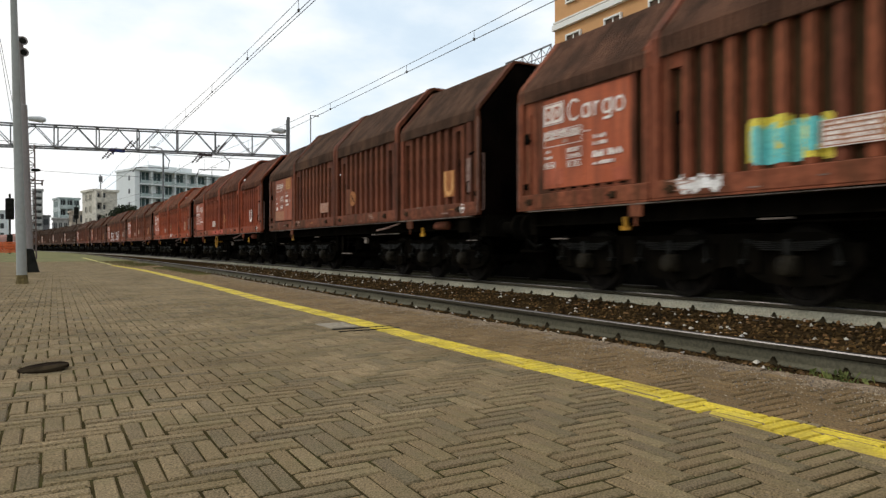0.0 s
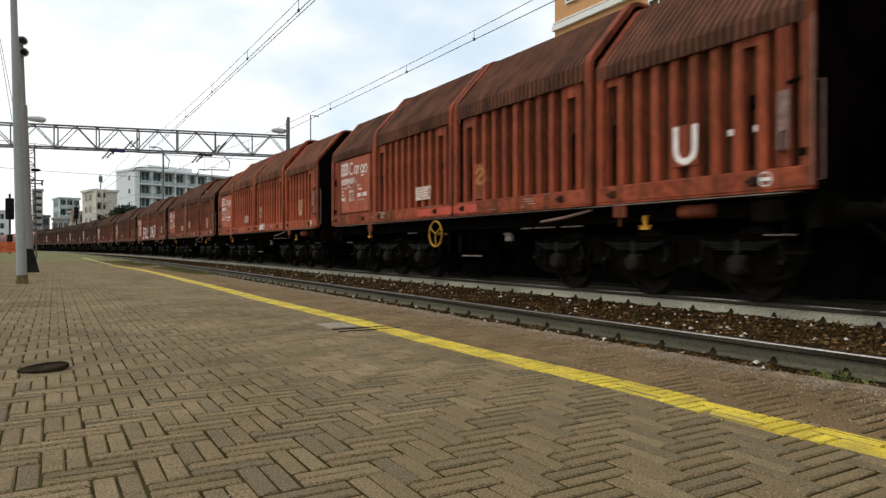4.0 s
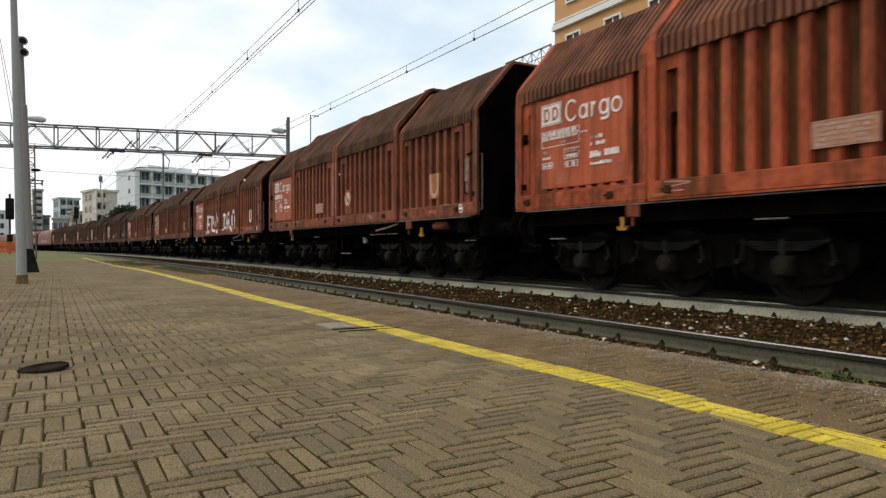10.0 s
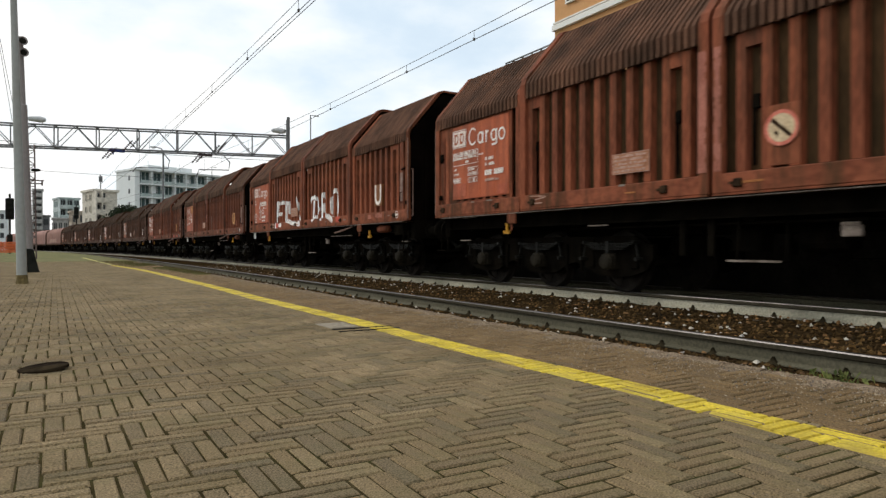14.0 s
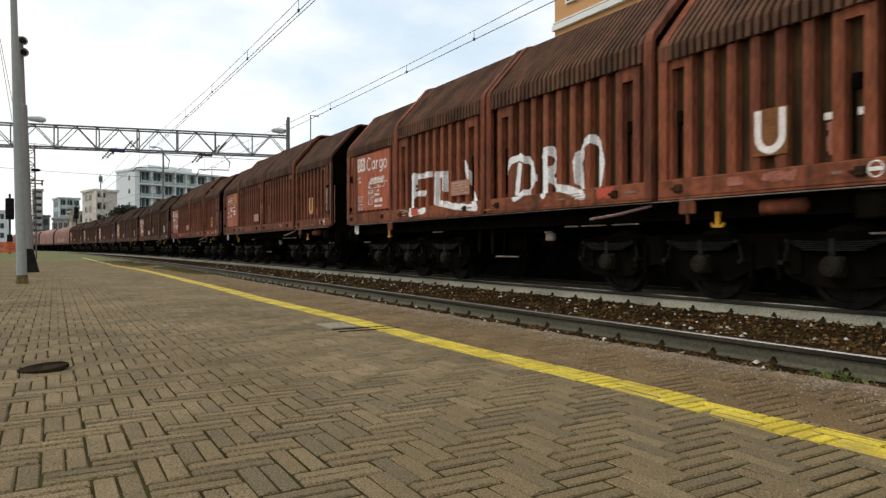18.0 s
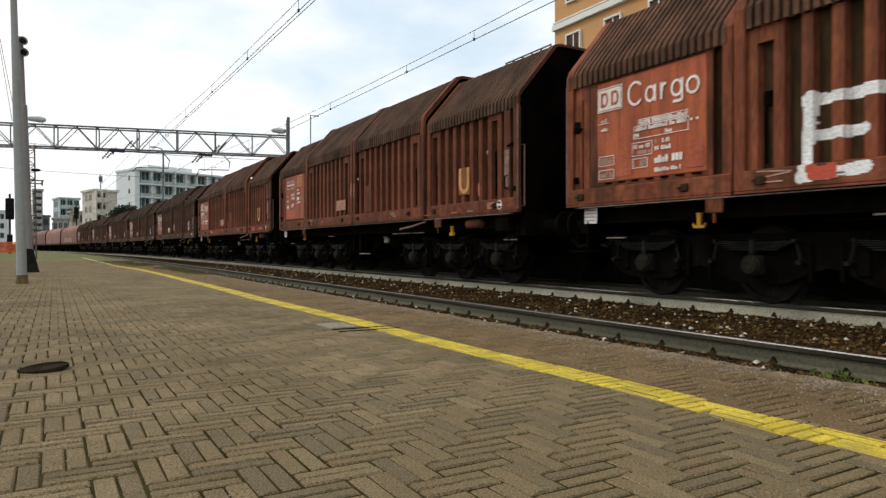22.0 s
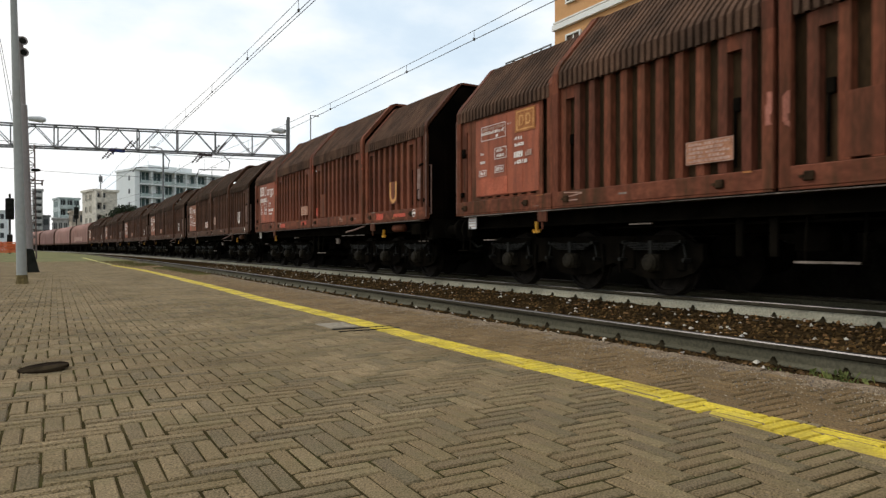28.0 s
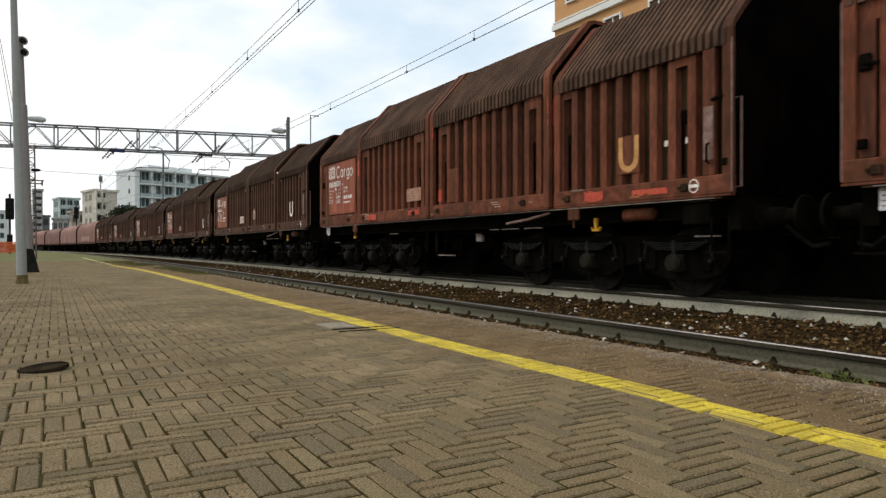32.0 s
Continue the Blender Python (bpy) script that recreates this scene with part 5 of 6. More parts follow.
def round_signs():
    for idx, y, z, face, edge in ((5, -0.60, 1.96, sign_cream, sign_red), (4, -0.61, 1.99, marking_orange, marking_dim), (2, -0.90, 1.95, marking_orange, marking_orange), (9, -0.6, 1.95, marking_dim, marking_dim)):
        b = Build()
        x = -HALF - 0.047
        b.lathe((-1, 0, 0), (x, y, z), [(0, 0.19), (0.012, 0.19), (0.014, 0.17)], 24)
        p = part("round_sign", b, face, WAGONS[idx][0], "round enamel sign")
        part("sign_rim", ring_mark(y, z, 0.195, 0.195, 0.04, x - 0.016, n=28), edge, p)
        m = Build()
        m.add([(x - 0.016, y + a * 0.11 + b_ * 0.015, z + a * 0.10 - b_ * 0.016) for a, b_ in ((-1, -1), (1, -1), (1, 1), (-1, 1))], [(0, 1, 2, 3)])
        m.add([(x - 0.016, y + 0.03, z - 0.03), (x - 0.016, y + 0.09, z - 0.04), (x - 0.016, y + 0.045, z - 0.10)], [(0, 1, 2)])
        part("sign_symbol", m, rust_dark, p)
    # big yellow brake wheel on the red wagon
    b = Build()
    x, y, z = -1.50, 1.02, 0.95
    n = 24
    pts = [(x, y + 0.26 * math.cos(2 * math.pi * i / n), z + 0.26 * math.sin(2 * math.pi * i / n)) for i in range(n + 1)]
    b.chain(pts, 0.02, 6)
    for a in (0.5, 0.5 + 2.09, 0.5 + 4.19):
        b.tube((x, y, z), (x, y + 0.26 * math.cos(a), z + 0.26 * math.sin(a)), 0.016, 6)
    b.tube((x, y, z), (-1.18, y, z), 0.03, 8)
    part("brake_wheel", b, yellow_steel, WAGONS[3][0], "large yellow spoked brake wheel")
    part("sprayed_tag", sprayed([[(-0.48, 2.05), (-0.62, 2.16), (-0.75, 2.05), (-0.60, 1.98), (-0.50, 1.9), (-0.65, 1.84), (-0.8, 1.92)]], 0.07, 0.02, 0.2, 9), marking_orange, WAGONS[3][0])


round_signs()


def tarp_wagon():
    """Long bogie wagon under a rounded tarpaulin held out by hoops between two end walls."""
    w = thing("tarpaulin_freight_wagon", "faded pinkish tarpaulin wagon with grimy lower edge behind the brown wagons", "freight wagon", "wagons of the train")
    half = 9.35
    b = Build()
    b.box(-0.4, 0.4, -half, half, 0.85, 1.2)
    for s in (-1, 1):
        b.box(s * 1.25 - 0.08, s * 1.25 + 0.08, -half, half, 0.90, 1.2)
    part("underframe", b, black_steel, w)
    n = 14

    def outline(k):
        arc = [(-1.47 * k * math.cos(math.pi * i / n), 2.75 + 1.52 * k * math.sin(math.pi * i / n) ** 0.72) for i in range(1, n)]
        return [(-1.47 * k, 1.2), (-1.47 * k, 2.75)] + arc + [(1.47 * k, 2.75), (1.47 * k, 1.2)]
    rows = []
    hoops = 12
    for i in range(hoops):
        a, c = -9.1 + 18.2 * i / hoops, -9.1 + 18.2 * (i + 1) / hoops
        rows += [(a, 1.0), (a + 0.12, 0.998), ((a + c) / 2, 0.982), (c - 0.12, 0.998)]
    rows.append((9.1, 1.0))
    vs, m = [], len(outline(1.0))
    for y, k in rows:
        vs += [(x, y, z) for x, z in outline(k)]
    fs = [(j * m + i, j * m + i + 1, j * m + m + i + 1, j * m + m + i) for j in range(len(rows) - 1) for i in range(m - 1)]
    part("tarpaulin", Build().add(vs, fs), tarp_mat, w, "faded pink tarpaulin drawn over hoops")
    for s in (-1, 1):
        o = [(x, z) for x, z in outline(1.02)]
        ya, yb = s * 9.1, s * half
        e = Build()
        e.add([(x, y, z) for y in (ya, yb) for x, z in o], [tuple(range(m)), tuple(range(2 * m - 1, m - 1, -1))] + [(i, m + i, m + (i + 1) % m, (i + 1) % m) for i in range(m)])
        part("end_wall", e, PAINTS["dark"], w, "dark rounded end wall")
        e = Build()
        e.box(s * 1.49 - 0.03, s * 1.49 + 0.03, -9.1, 9.1, 1.18, 1.42)
        part("side_flap", e, PAINTS["dark_sill"], w)
        b = Build()
        for yy in (-0.9, 0.9):
            b.lathe((1, 0, 0), (-0.78, yy, 0.46), [(0, 0.46), (0.12, 0.46)], 20)
            b.lathe((1, 0, 0), (0.66, yy, 0.46), [(0, 0.46), (0.12, 0.46)], 20)
        for x in (-0.98, 0.98):
            b.box(x - 0.05, x + 0.05, -1.4, 1.4, 0.5, 0.72)
        part("bogie", b, bogie_mat, w, at=pose(0, s * 7.0, 0))
        for x in (-0.88, 0.88):
            b = Build()
            b.lathe((0, s, 0), (x, s * half, 1.04), [(0, 0.12), (0.35, 0.1), (0.36, 0.22), (0.55, 0.22)], 12)
            part("buffer", b, buffer_mat, w)
    return w


TARPS = []
t0 = FIRST_CENTRE + WAGON_PITCH * (len(SPECS) - 0.5) + 9.95
TARP = tarp_wagon()
for i in range(4):
    TARPS.append((TARP if i == 3 else copy_thing(TARP, pose(0, 0, 0)), t0 + 19.9 * i))
tag_rows = [[(4.6 - 0.62 * i, 1.55), (4.5 - 0.62 * i, 2.25), (4.25 - 0.62 * i, 1.6), (4.15 - 0.62 * i, 2.2)] for i in range(14)]
tag_b = Build()
for stroke in tag_rows:
    for (ya, za), (yb, zb) in zip(stroke, stroke[1:]):
        tag_b.add([(-1.484, ya - 0.09, za), (-1.484, ya + 0.09, za), (-1.484, yb + 0.09, zb), (-1.484, yb - 0.09, zb)], [(0, 1, 2, 3)])
part("sprayed_tag", tag_b, marking_dim, TARPS[0][0], "pale sprayed scribble along the lower edge")


# ---- an added wall behind the tracks ----
# unseen: blocks light from beyond and backs the underframes with black
def back_wall():
    k = swept([(10.9, -0.6), (11.5, -0.6), (11.5, 1.55), (10.9, 1.55)])
    o = tagged(part("wall_east", k, backdrop_mat), "low dark wall added behind the far track to block light", "wall", kind="structure")
    k = swept([(10.84, 1.55), (11.56, 1.55), (11.56, 1.68), (10.84, 1.68)])
    part("coping", k, block_grey, o)


back_wall()


# ---- overhead line ----
def gantry():
    a, b_ = Vector((-9.4, 52.2, 0)), Vector((14.35, 46.25, 0))
    g = thing("overhead_line_gantry", "grey lattice steel gantry that carries the overhead wires", "gantry")
    d = (b_ - a).normalized()
    nrm = Vector((-d.y, d.x, 0))
    lo, hi, half = 7.05, 8.45, 0.45
    ln = (b_ - a).length
    for side in (-1, 1):
        for z in (lo, hi):
            k = Build()
            p, q = a + nrm * half * side, b_ + nrm * half * side
            k.tube((*p.xy, z), (*q.xy, z), 0.055, 6)
            part("chord", k, galv, g)
    n = 20
    for i in range(n + 1):
        s = ln * i / n
        c = a + d * s
        k = Build()
        for side in (-1, 1):
            p = c + nrm * half * side
            if i % 2 == 0:
                k.tube((*p.xy, lo), (*p.xy, hi), 0.042, 5)
            if i < n:
                q = a + d * (ln * (i + 1) / n) + nrm * half * side
                k.tube((*p.xy, lo if i % 2 == 0 else hi), (*q.xy, hi if i % 2 == 0 else lo), 0.030, 5)
        for z in (lo, hi):
            k.tube((*(c - nrm * half).xy, z), (*(c + nrm * half).xy, z), 0.04, 5)
        part("lattice_panel", k, galv, g)
    for c in (a, b_):
        for side in (-1, 1):
            k = Build()
            p = c + nrm * half * side * 1.15
            k.tube((*p.xy, -0.6), (*p.xy, 9.75), 0.11, 8)
            part("post", k, galv, g)
    for dx in (0.0, 0.35):
        k = Build()
        k.tube((-2.3 + 0.6 * dx, 49.9, 8.6), (-3.12 + 0.2 * dx, 49.9, 14.4), 0.016, 5)
        part("guy_wire", k, wire_mat, g)
    # lamps on the gantry
    for s in (0.356, 0.968):
        c = a + d * ln * s
        lamp = Build()
        lamp.lathe((1, 0, 0), (c.x - 0.55, c.y - 0.6, hi + 0.30), [(0, 0.03), (0.1, 0.14), (0.7, 0.20), (1.0, 0.13), (1.05, 0.03)], 12)
        lamp.tube((c.x + 0.2, c.y - 0.6, hi + 0.3), (c.x + 0.35, c.y - 0.45, hi), 0.03, 6)
        part("floodlight", lamp, lamp_glass, g, "grey dome floodlight")
    return g


def wires():
    for k, (x, h, m, y0, y1) in enumerate(((TRACK_1, 5.55, 6.45, -20, 49), (TRACK_2, 5.30, 6.45, -20, 47))):
        g = thing("overhead_wire", "thin weathered overhead contact wire hung from its carrier", "wire", "overhead wires")
        k1 = Build()
        rise = 0.006 if k else 0.009

        def wire_z(y):
            return h + rise * (y - 12.0)
        k1.tube((x, y0, wire_z(y0)), (x, y1, wire_z(y1)), 0.009, 6)
        part("contact_wire", k1, wire_mat, g)
        if k == 0:
            k1 = Build()
            k1.tube((x + 0.07, y0, wire_z(y0) - 0.02), (x + 0.07, y1, wire_z(y1) - 0.02), 0.009, 6)
            part("contact_wire", k1, wire_mat, g)
        pts = []
        top = {0: 0.22, 1: 0.19}[k]
        for i in range(25):
            y = y0 + (y1 - y0) * i / 24
            e = (y - 17.0) / 31.0
            pts.append((x, y, wire_z(y) + top + 0.85 * e * e))
        part("carrier_wire", Build().chain(pts, 0.007, 6), wire_mat, g)
        for y in ((3.5, 8.5, 12.65, 16.0, 21.75, 27, 33, 39, 44) if k else (6, 13.6, 17.9, 22.5, 27.5, 33, 39, 44)):
            e = (y - 17.0) / 31.0
            c = Build()
            c.tube((x, y, wire_z(y)), (x, y, wire_z(y) + top + 0.85 * e * e), 0.006, 5)
            c.box(x - 0.02, x + 0.02, y - 0.03, y + 0.03, wire_z(y) - 0.02, wire_z(y) + 0.04)
            part("dropper", c, wire_mat, g)
        c = Build()
        yg = 47.6 if k else 48.5
        c.chain([(x + 1.9, yg, 7.05), (x + 2.3, yg - 0.3, 6.5), (x + 2.2, yg - 0.4, 5.95), (x + 0.2, yg - 0.6, 5.85), (x, yg - 0.6, h)], 0.035, 6)
        part("steady_arm", c, galv, g)
        c = Build()
        xi = x + (0.72 if k else -0.87)
        c.box(xi - 0.5, xi + 0.45, yg - 0.12, yg + 0.12, 6.86, 7.02, 0.02)
        c.tube((xi - 0.25, yg, 6.7), (xi - 0.25, yg, 7.1), 0.06, 6)
        part("bracket", c, insulator_blue if k == 0 else insulator_mat, g)
        for dx, dz, z0, up in ((-0.42, -0.8, 6.75, 0), (-0.16, -0.8, 6.8, 0), (0.3, 0.75, 7.35, 1), (0.75, 0.75, 7.6, 1)):
            c = Build()
            for i in range(6):
                c.lathe((0.55, 0.0, 0.8), (xi + dx - 0.09 * i + (0.5 if up else 0), yg - 0.3, z0 + 0.2 - 0.115 * i), [(0, 0.03), (0.03, 0.075), (0.06, 0.075), (0.09, 0.03)], 8)
            e = (xi + dx + 0.1 + (0.5 if up else 0), yg - 0.3, z0 + 0.33)
            c.tube(e, (e[0] - 0.62, e[1], e[2] - 0.8), 0.022, 6)
            part("insulator", c, insulator_mat, g)
        # the line goes on beyond the gantry
        far = Build()
        for z in (h, h + 1.1):
            far.chain([(*line_at(yy, x)[:2], z - (0.5 if z > h + 0.5 and i % 2 else 0)) for i, yy in enumerate((47, 72, 97, 122, 147, 172, 197))], 0.012, 5)
        part("far_wire", far, wire_mat, g)
    for y, z, n in ((92, 12.6, 0), (119, 12.2, 1)):
        span = thing("cross_span_wire", "thin cable slung between two masts beyond the gantry", "wire", "overhead wires")
        xa, xb = (-6.4, 34.0) if n == 0 else (-8.4, 33.0)
        for xx in (xa, xb):
            c = Build()
            c.tube((xx, y, -0.62), (xx, y, z + 0.5), 0.10, 8)
            part("mast", c, rust_pole, span)
        part("cable", Build().chain([(xa + (xb - xa) * i / 8, y, z + 0.4 * (i / 4 - 1) ** 2) for i in range(9)], 0.03, 5), wire_mat, span)


gantry()
wires()


def platform_posts():
    p = thing("platform_post", "tall grey-green round steel post standing on the platform", "post", at=pose(-0.437, 12.3, 0, ry=-1.4))
    k = Build()
    k.lathe((0, 0, 1), (0, 0, 0), [(0, 0.074), (0.02, 0.074), (2.0, 0.063), (4.4, 0.046), (7.0, 0.040)], 20)
    part("shaft", k, pole_mat, p, smooth=True)
    k = Build()
    k.lathe((0, 0, 1), (0, 0, 0), [(0, 0.092), (0.03, 0.086), (0.11, 0.078), (0.14, 0.074)], 20)
    part("collar", k, moss_stain, p)
    q = thing("signal_post", "dull grey steel post with two horns and a dark foot box", "post", at=pose(-0.485, 18.0, 0, ry=-2.0))
    k = Build()
    k.lathe((0, 0, 1), (0, 0, 0), [(0, 0.085), (3.84, 0.085), (3.86, 0.058), (5.4, 0.058)], 20)
    part("shaft", k, post_grey, q)
    for z, dx in ((5.29, 0.0), (5.03, 0.01)):
        k = Build()
        k.lathe((0.25, -1, 0.0), (dx, 0.10, z), [(0, 0.04), (0.10, 0.06), (0.20, 0.095), (0.23, 0.10), (0.22, 0.08), (0.16, 0.04)], 18)
        part("horn", k, post_grey, q, "round horn loudspeaker", smooth=True)
        k = Build()
        k.lathe((0.25, -1, 0.0), (dx + 0.045, -0.09, z), [(0, 0.075), (0.02, 0.065), (0.03, 0.03)], 14)
        part("horn_mouth", k, dark_box, q)
    k = Build()
    k.add([(x, y, z) for z, x0, x1, d in ((0.0, -0.12, 0.19, 0.20), (0.03, -0.11, 0.175, 0.19), (0.50, -0.08, 0.085, 0.12), (0.54, -0.06, 0.06, 0.10)) for x, y in ((x0, -d), (x1, -d), (x1, d), (x0, d))], [(4 * j + i, 4 * j + (i + 1) % 4, 4 * j + 4 + (i + 1) % 4, 4 * j + 4 + i) for j in range(3) for i in range(4)] + [(3, 2, 1, 0), (12, 13, 14, 15)])
    part("foot_box", k, dark_box, q, "dark iron box")
    # thin ladder mast further along
    m = thing("lattice_mast", "thin brown lattice mast with a lamp and cross arms", "mast", at=pose(-1.02, 38, 0))
    for x in (-0.26, 0.26):
        k = Build()
        k.tube((x, 0, 0), (x * 0.7, 0, 5.6), 0.035, 6)
        part("leg", k, rust_pole, m)
    for i in range(15):
        z, z1 = 0.4 + 0.35 * i, 0.75 + 0.35 * i
        a, c = 0.26 - 0.0139 * z, 0.26 - 0.0139 * z1
        k = Build()
        k.tube((-a, 0, z), (a, 0, z), 0.022, 5)
        k.tube((-a if i % 2 else a, 0, z), (c if i % 2 else -c, 0, z1), 0.02, 5)
        part("brace", k, rust_pole, m)
    k = Build()
    k.tube((-0.1, 0, 3.86), (0.58, 0, 3.86), 0.03, 5)
    k.tube((-0.1, 0, 3.70), (0.50, 0, 3.70), 0.03, 5)
    k.box(0.46, 0.54, -0.04, 0.04, 3.62, 3.84)
    part("bracket", k, rust_pole, m)
    k = Build()
    k.lathe((1, 0, 0), (0.03, 0, 4.36), [(0, 0.03), (0.05, 0.07), (0.3, 0.08), (0.4, 0.04)], 10)
    part("lamp_head", k, dark_box, m)


platform_posts()


def signals():
    s = thing("colour_light_signal", "dark unlit railway signal on a thin mast", "signal", "signals", at=pose(-4.9, 70, 0))
    k = Build()
    k.tube((0, 0, 0), (0, 0, 6.0), 0.09, 8)
    part("mast", k, dark_box, s)
    k = Build()
    k.box(-0.35, 0.35, -0.15, 0.15, 3.6, 5.6, 0.08)
    part("signal_head", k, dark_box, s)
    for i in range(3):
        k = Build()
        k.lathe((0, -1, 0), (0, -0.15, 4.0 + 0.6 * i), [(0, 0.16), (0.25, 0.16), (0.26, 0.12)], 14)
        part("hood_ring", k, dark_box, s)
    k = Build()
    k.box(-0.22, 0.22, -0.2, 0.2, 1.0, 2.2, 0.05)
    part("relay_box", k, dark_box, s)
    copy_thing(s, pose(-3.6, 74, -0.4))
    copy_thing(s, pose(3.2, 128, 1.8))
    f = thing("safety_net_fence", "orange plastic safety net on posts beside the platform's end", "fence", at=pose(0, 0, 0))
    for i in range(9):
        x = -9.5 + 0.95 * i
        k = Build()
        k.tube((x, 72, -0.1), (x, 72, 1.15), 0.035, 6)
        part("fence_post", k, net_orange, f)
        if i < 8:
            k = Build()
            for j in range(7):
                k.box(x, x + 0.95, 71.98, 72.0, 0.12 + 0.14 * j, 0.22 + 0.14 * j)
            for j in range(8):
                k.box(x + 0.12 * j, x + 0.12 * j + 0.05, 71.975, 71.995, 0.1, 1.1)
            part("net_panel", k, net_orange, f)
    # street lamps behind the train
    for x, y, h in ((23.7, 120.0, 14.6), (20.79, 60.0, 13.0), (19.5, 148.0, 20.6)):
        l = thing("street_lamp", "tall grey lamp post with a bent arm behind the train", "lamp post", "lamp posts", at=pose(x, y, 0))
        k = Build()
        k.tube((0, 0, -0.6), (0, 0, h), 0.16 if h > 15 else 0.05, 8)
        part("pole", k, galv, l)
        k = Build()
        k.chain([(0, 0, h), (-0.35, 0, h + 0.5), (-1.2, 0, h + 0.7)] if h > 15 else [(0, 0, h), (0.5, 0, h)], 0.1 if h > 15 else 0.03, 6)
        part("arm", k, galv, l)
        k = Build()
        w = 1.4 if h > 15 else 0.5
        x0 = -1.2 - w if h > 15 else 0.3
        k.lathe((1, 0, 0), (x0, 0, h + (0.7 if h > 15 else 0)), [(0, 0.05), (0.2 * w, 0.2 * w * 0.6), (0.8 * w, 0.25 * w * 0.6), (w, 0.05)], 10)
        part("lamp_head", k, lamp_glass, l)


signals()


# ---- buildings ----
def window_unit(parent, m, w, h, frame_mat, shutter=False):
    """A framed window set in a wall: local x across, y out of the wall, z up."""
    f = Build()
    for x0, x1, z0, z1 in ((-w / 2 - 0.09, -w / 2, -0.09, h + 0.09), (w / 2, w / 2 + 0.09, -0.09, h + 0.09), (-w / 2, w / 2, h, h + 0.09), (-w / 2, w / 2, -0.09, 0)):
        f.box(x0, x1, -0.12, 0.05, z0, z1)
    f.box(-0.04, 0.04, -0.06, 0.02, 0, h)
    o = part("window", f, frame_mat, parent, at=m)
    p = Build()
    p.box(-w / 2, w / 2, -0.02, 0.0, 0, h)
    part("pane", p, glass_dark, o)
    if shutter:
        p = Build()
        low = 0.0 if shutter is shutter_brown else h * 0.45
        for i in range(8):
            p.box(-w / 2, w / 2, -0.05, -0.025, low + (h - low) * (i + 0.08) / 8, low + (h - low) * (i + 0.92) / 8)
        part("blind", p, shutter_brown if shutter is shutter_brown else shutter_mat, o)
    return o


def orange_house():
    b = thing("apartment_house", "ochre stucco apartment house with white cornices beside the railway", "building", at=pose(0, 0, 0))
    x, y0, y1, top = 24.0, 2.0, 28.6, 19.0
    k = Build()
    k.box(x, x + 14, y0, y1, -0.62, top)
    part("wall", k, stucco_orange, b)
    k = Build()
    k.box(x - 0.5, x + 14.5, y0 - 0.5, y1 + 0.25, top, top + 0.5)
    part("roof", k, roof_tile, b)
    for z, h, out in ((12.55, 0.30, 0.20), (12.95, 0.07, 0.12), (8.6, 0.4, 0.16), (4.7, 0.4, 0.16)):
        k = Build()
        k.box(x - out, x + 0.05, y0, y1 + 0.02, z, z + h)
        part("cornice", k, stucco_white, b, "white cornice band")
    for fl in (1.9, 5.9, 9.95, 13.85):
        for i in range(8):
            y = 27.0 - 2.9 * i
            window_unit(b, pose(x - 0.02, y, fl, rz=-90), 1.0, 2.05, stucco_white, shutter_brown)


def flats(name, label, corner, heading, width, depth, top, floors, cols, wall_mat, balcony, blank=0):
    """A block with a front of width metres from its corner, along heading degrees."""
    b = thing(name, label, "building", at=pose(*corner, rz=heading))
    k = Build()
    k.box(0, width, 0, depth, -0.62, top)
    part("wall", k, wall_mat, b)
    k = Build()
    k.box(-0.3, width + 0.3, -0.3, depth + 0.3, top, top + 0.45)
    part("roof", k, wall_mat, b)
    fh = top / floors
    cw = width / cols
    for i in range(floors):
        for j in range(cols):
            if blank and j >= cols - blank:
                continue
            w, h = (cw * 0.80, fh * 0.66) if balcony else (cw * 0.6, fh * 0.55)
            window_unit(b, pose(cw * (j + 0.5), -0.02, fh * i + fh * 0.22, rz=180), w, h, wall_mat, not balcony and (i + j) % 3 == 0)
            if balcony:
                q = Build()
                q.box(cw * j + 0.1, cw * j + cw - 0.1, -1.3, 0, fh * i + 0.02, fh * i + 0.22)
                q.box(cw * j + 0.1, cw * j + cw - 0.1, -1.35, -1.25, fh * i + 0.22, fh * i + 1.1)
                part("balcony", q, wall_mat, b)
                q = Build()
                q.box(cw * j - 0.12, cw * j + 0.12, -1.35, 0, fh * i, fh * (i + 1))
                part("fin_wall", q, wall_mat, b)
    # the left-hand end wall
    for i in range(floors):
        for j in range(2):
            window_unit(b, pose(-0.02, depth * (0.3 + 0.35 * j), fh * i + fh * 0.25, rz=-90), depth * 0.12, fh * 0.5, wall_mat)
    return b


orange_house()


def annex():
    """Lower flat-roofed annex at the house's end, with a braced railing along its roof."""
    b = thing("roof_annex", "low ochre annex with a thin braced roof railing beside the house", "building", at=pose(24.0, 28.62, 0))
    k = Build()
    k.box(0, 9, 0.3, 4.6, -0.62, 10.3)
    part("wall", k, stucco_orange, b)
    k = Build()
    k.box(-0.1, 9.1, 0.28, 4.7, 10.3, 10.5)
    part("roof", k, stucco_white, b)
    for z, r in ((11.95, 0.05), (11.45, 0.025)):
        k = Build()
        k.tube((0, 0.3, z), (0, 4.6, z - 0.05), r, 6)
        part("rail", k, galv, b)
    for i in range(6):
        y = 0.3 + 0.86 * i
        k = Build()
        k.tube((0, y, 10.5), (0, y, 11.95), 0.03, 6)
        if i < 5:
            k.tube((0, y, 11.0), (0, y + 0.86, 11.93), 0.018, 5)
            k.tube((0, y + 0.86, 11.0), (0, y, 11.93), 0.018, 5)
        part("railing_post", k, galv, b)


annex()


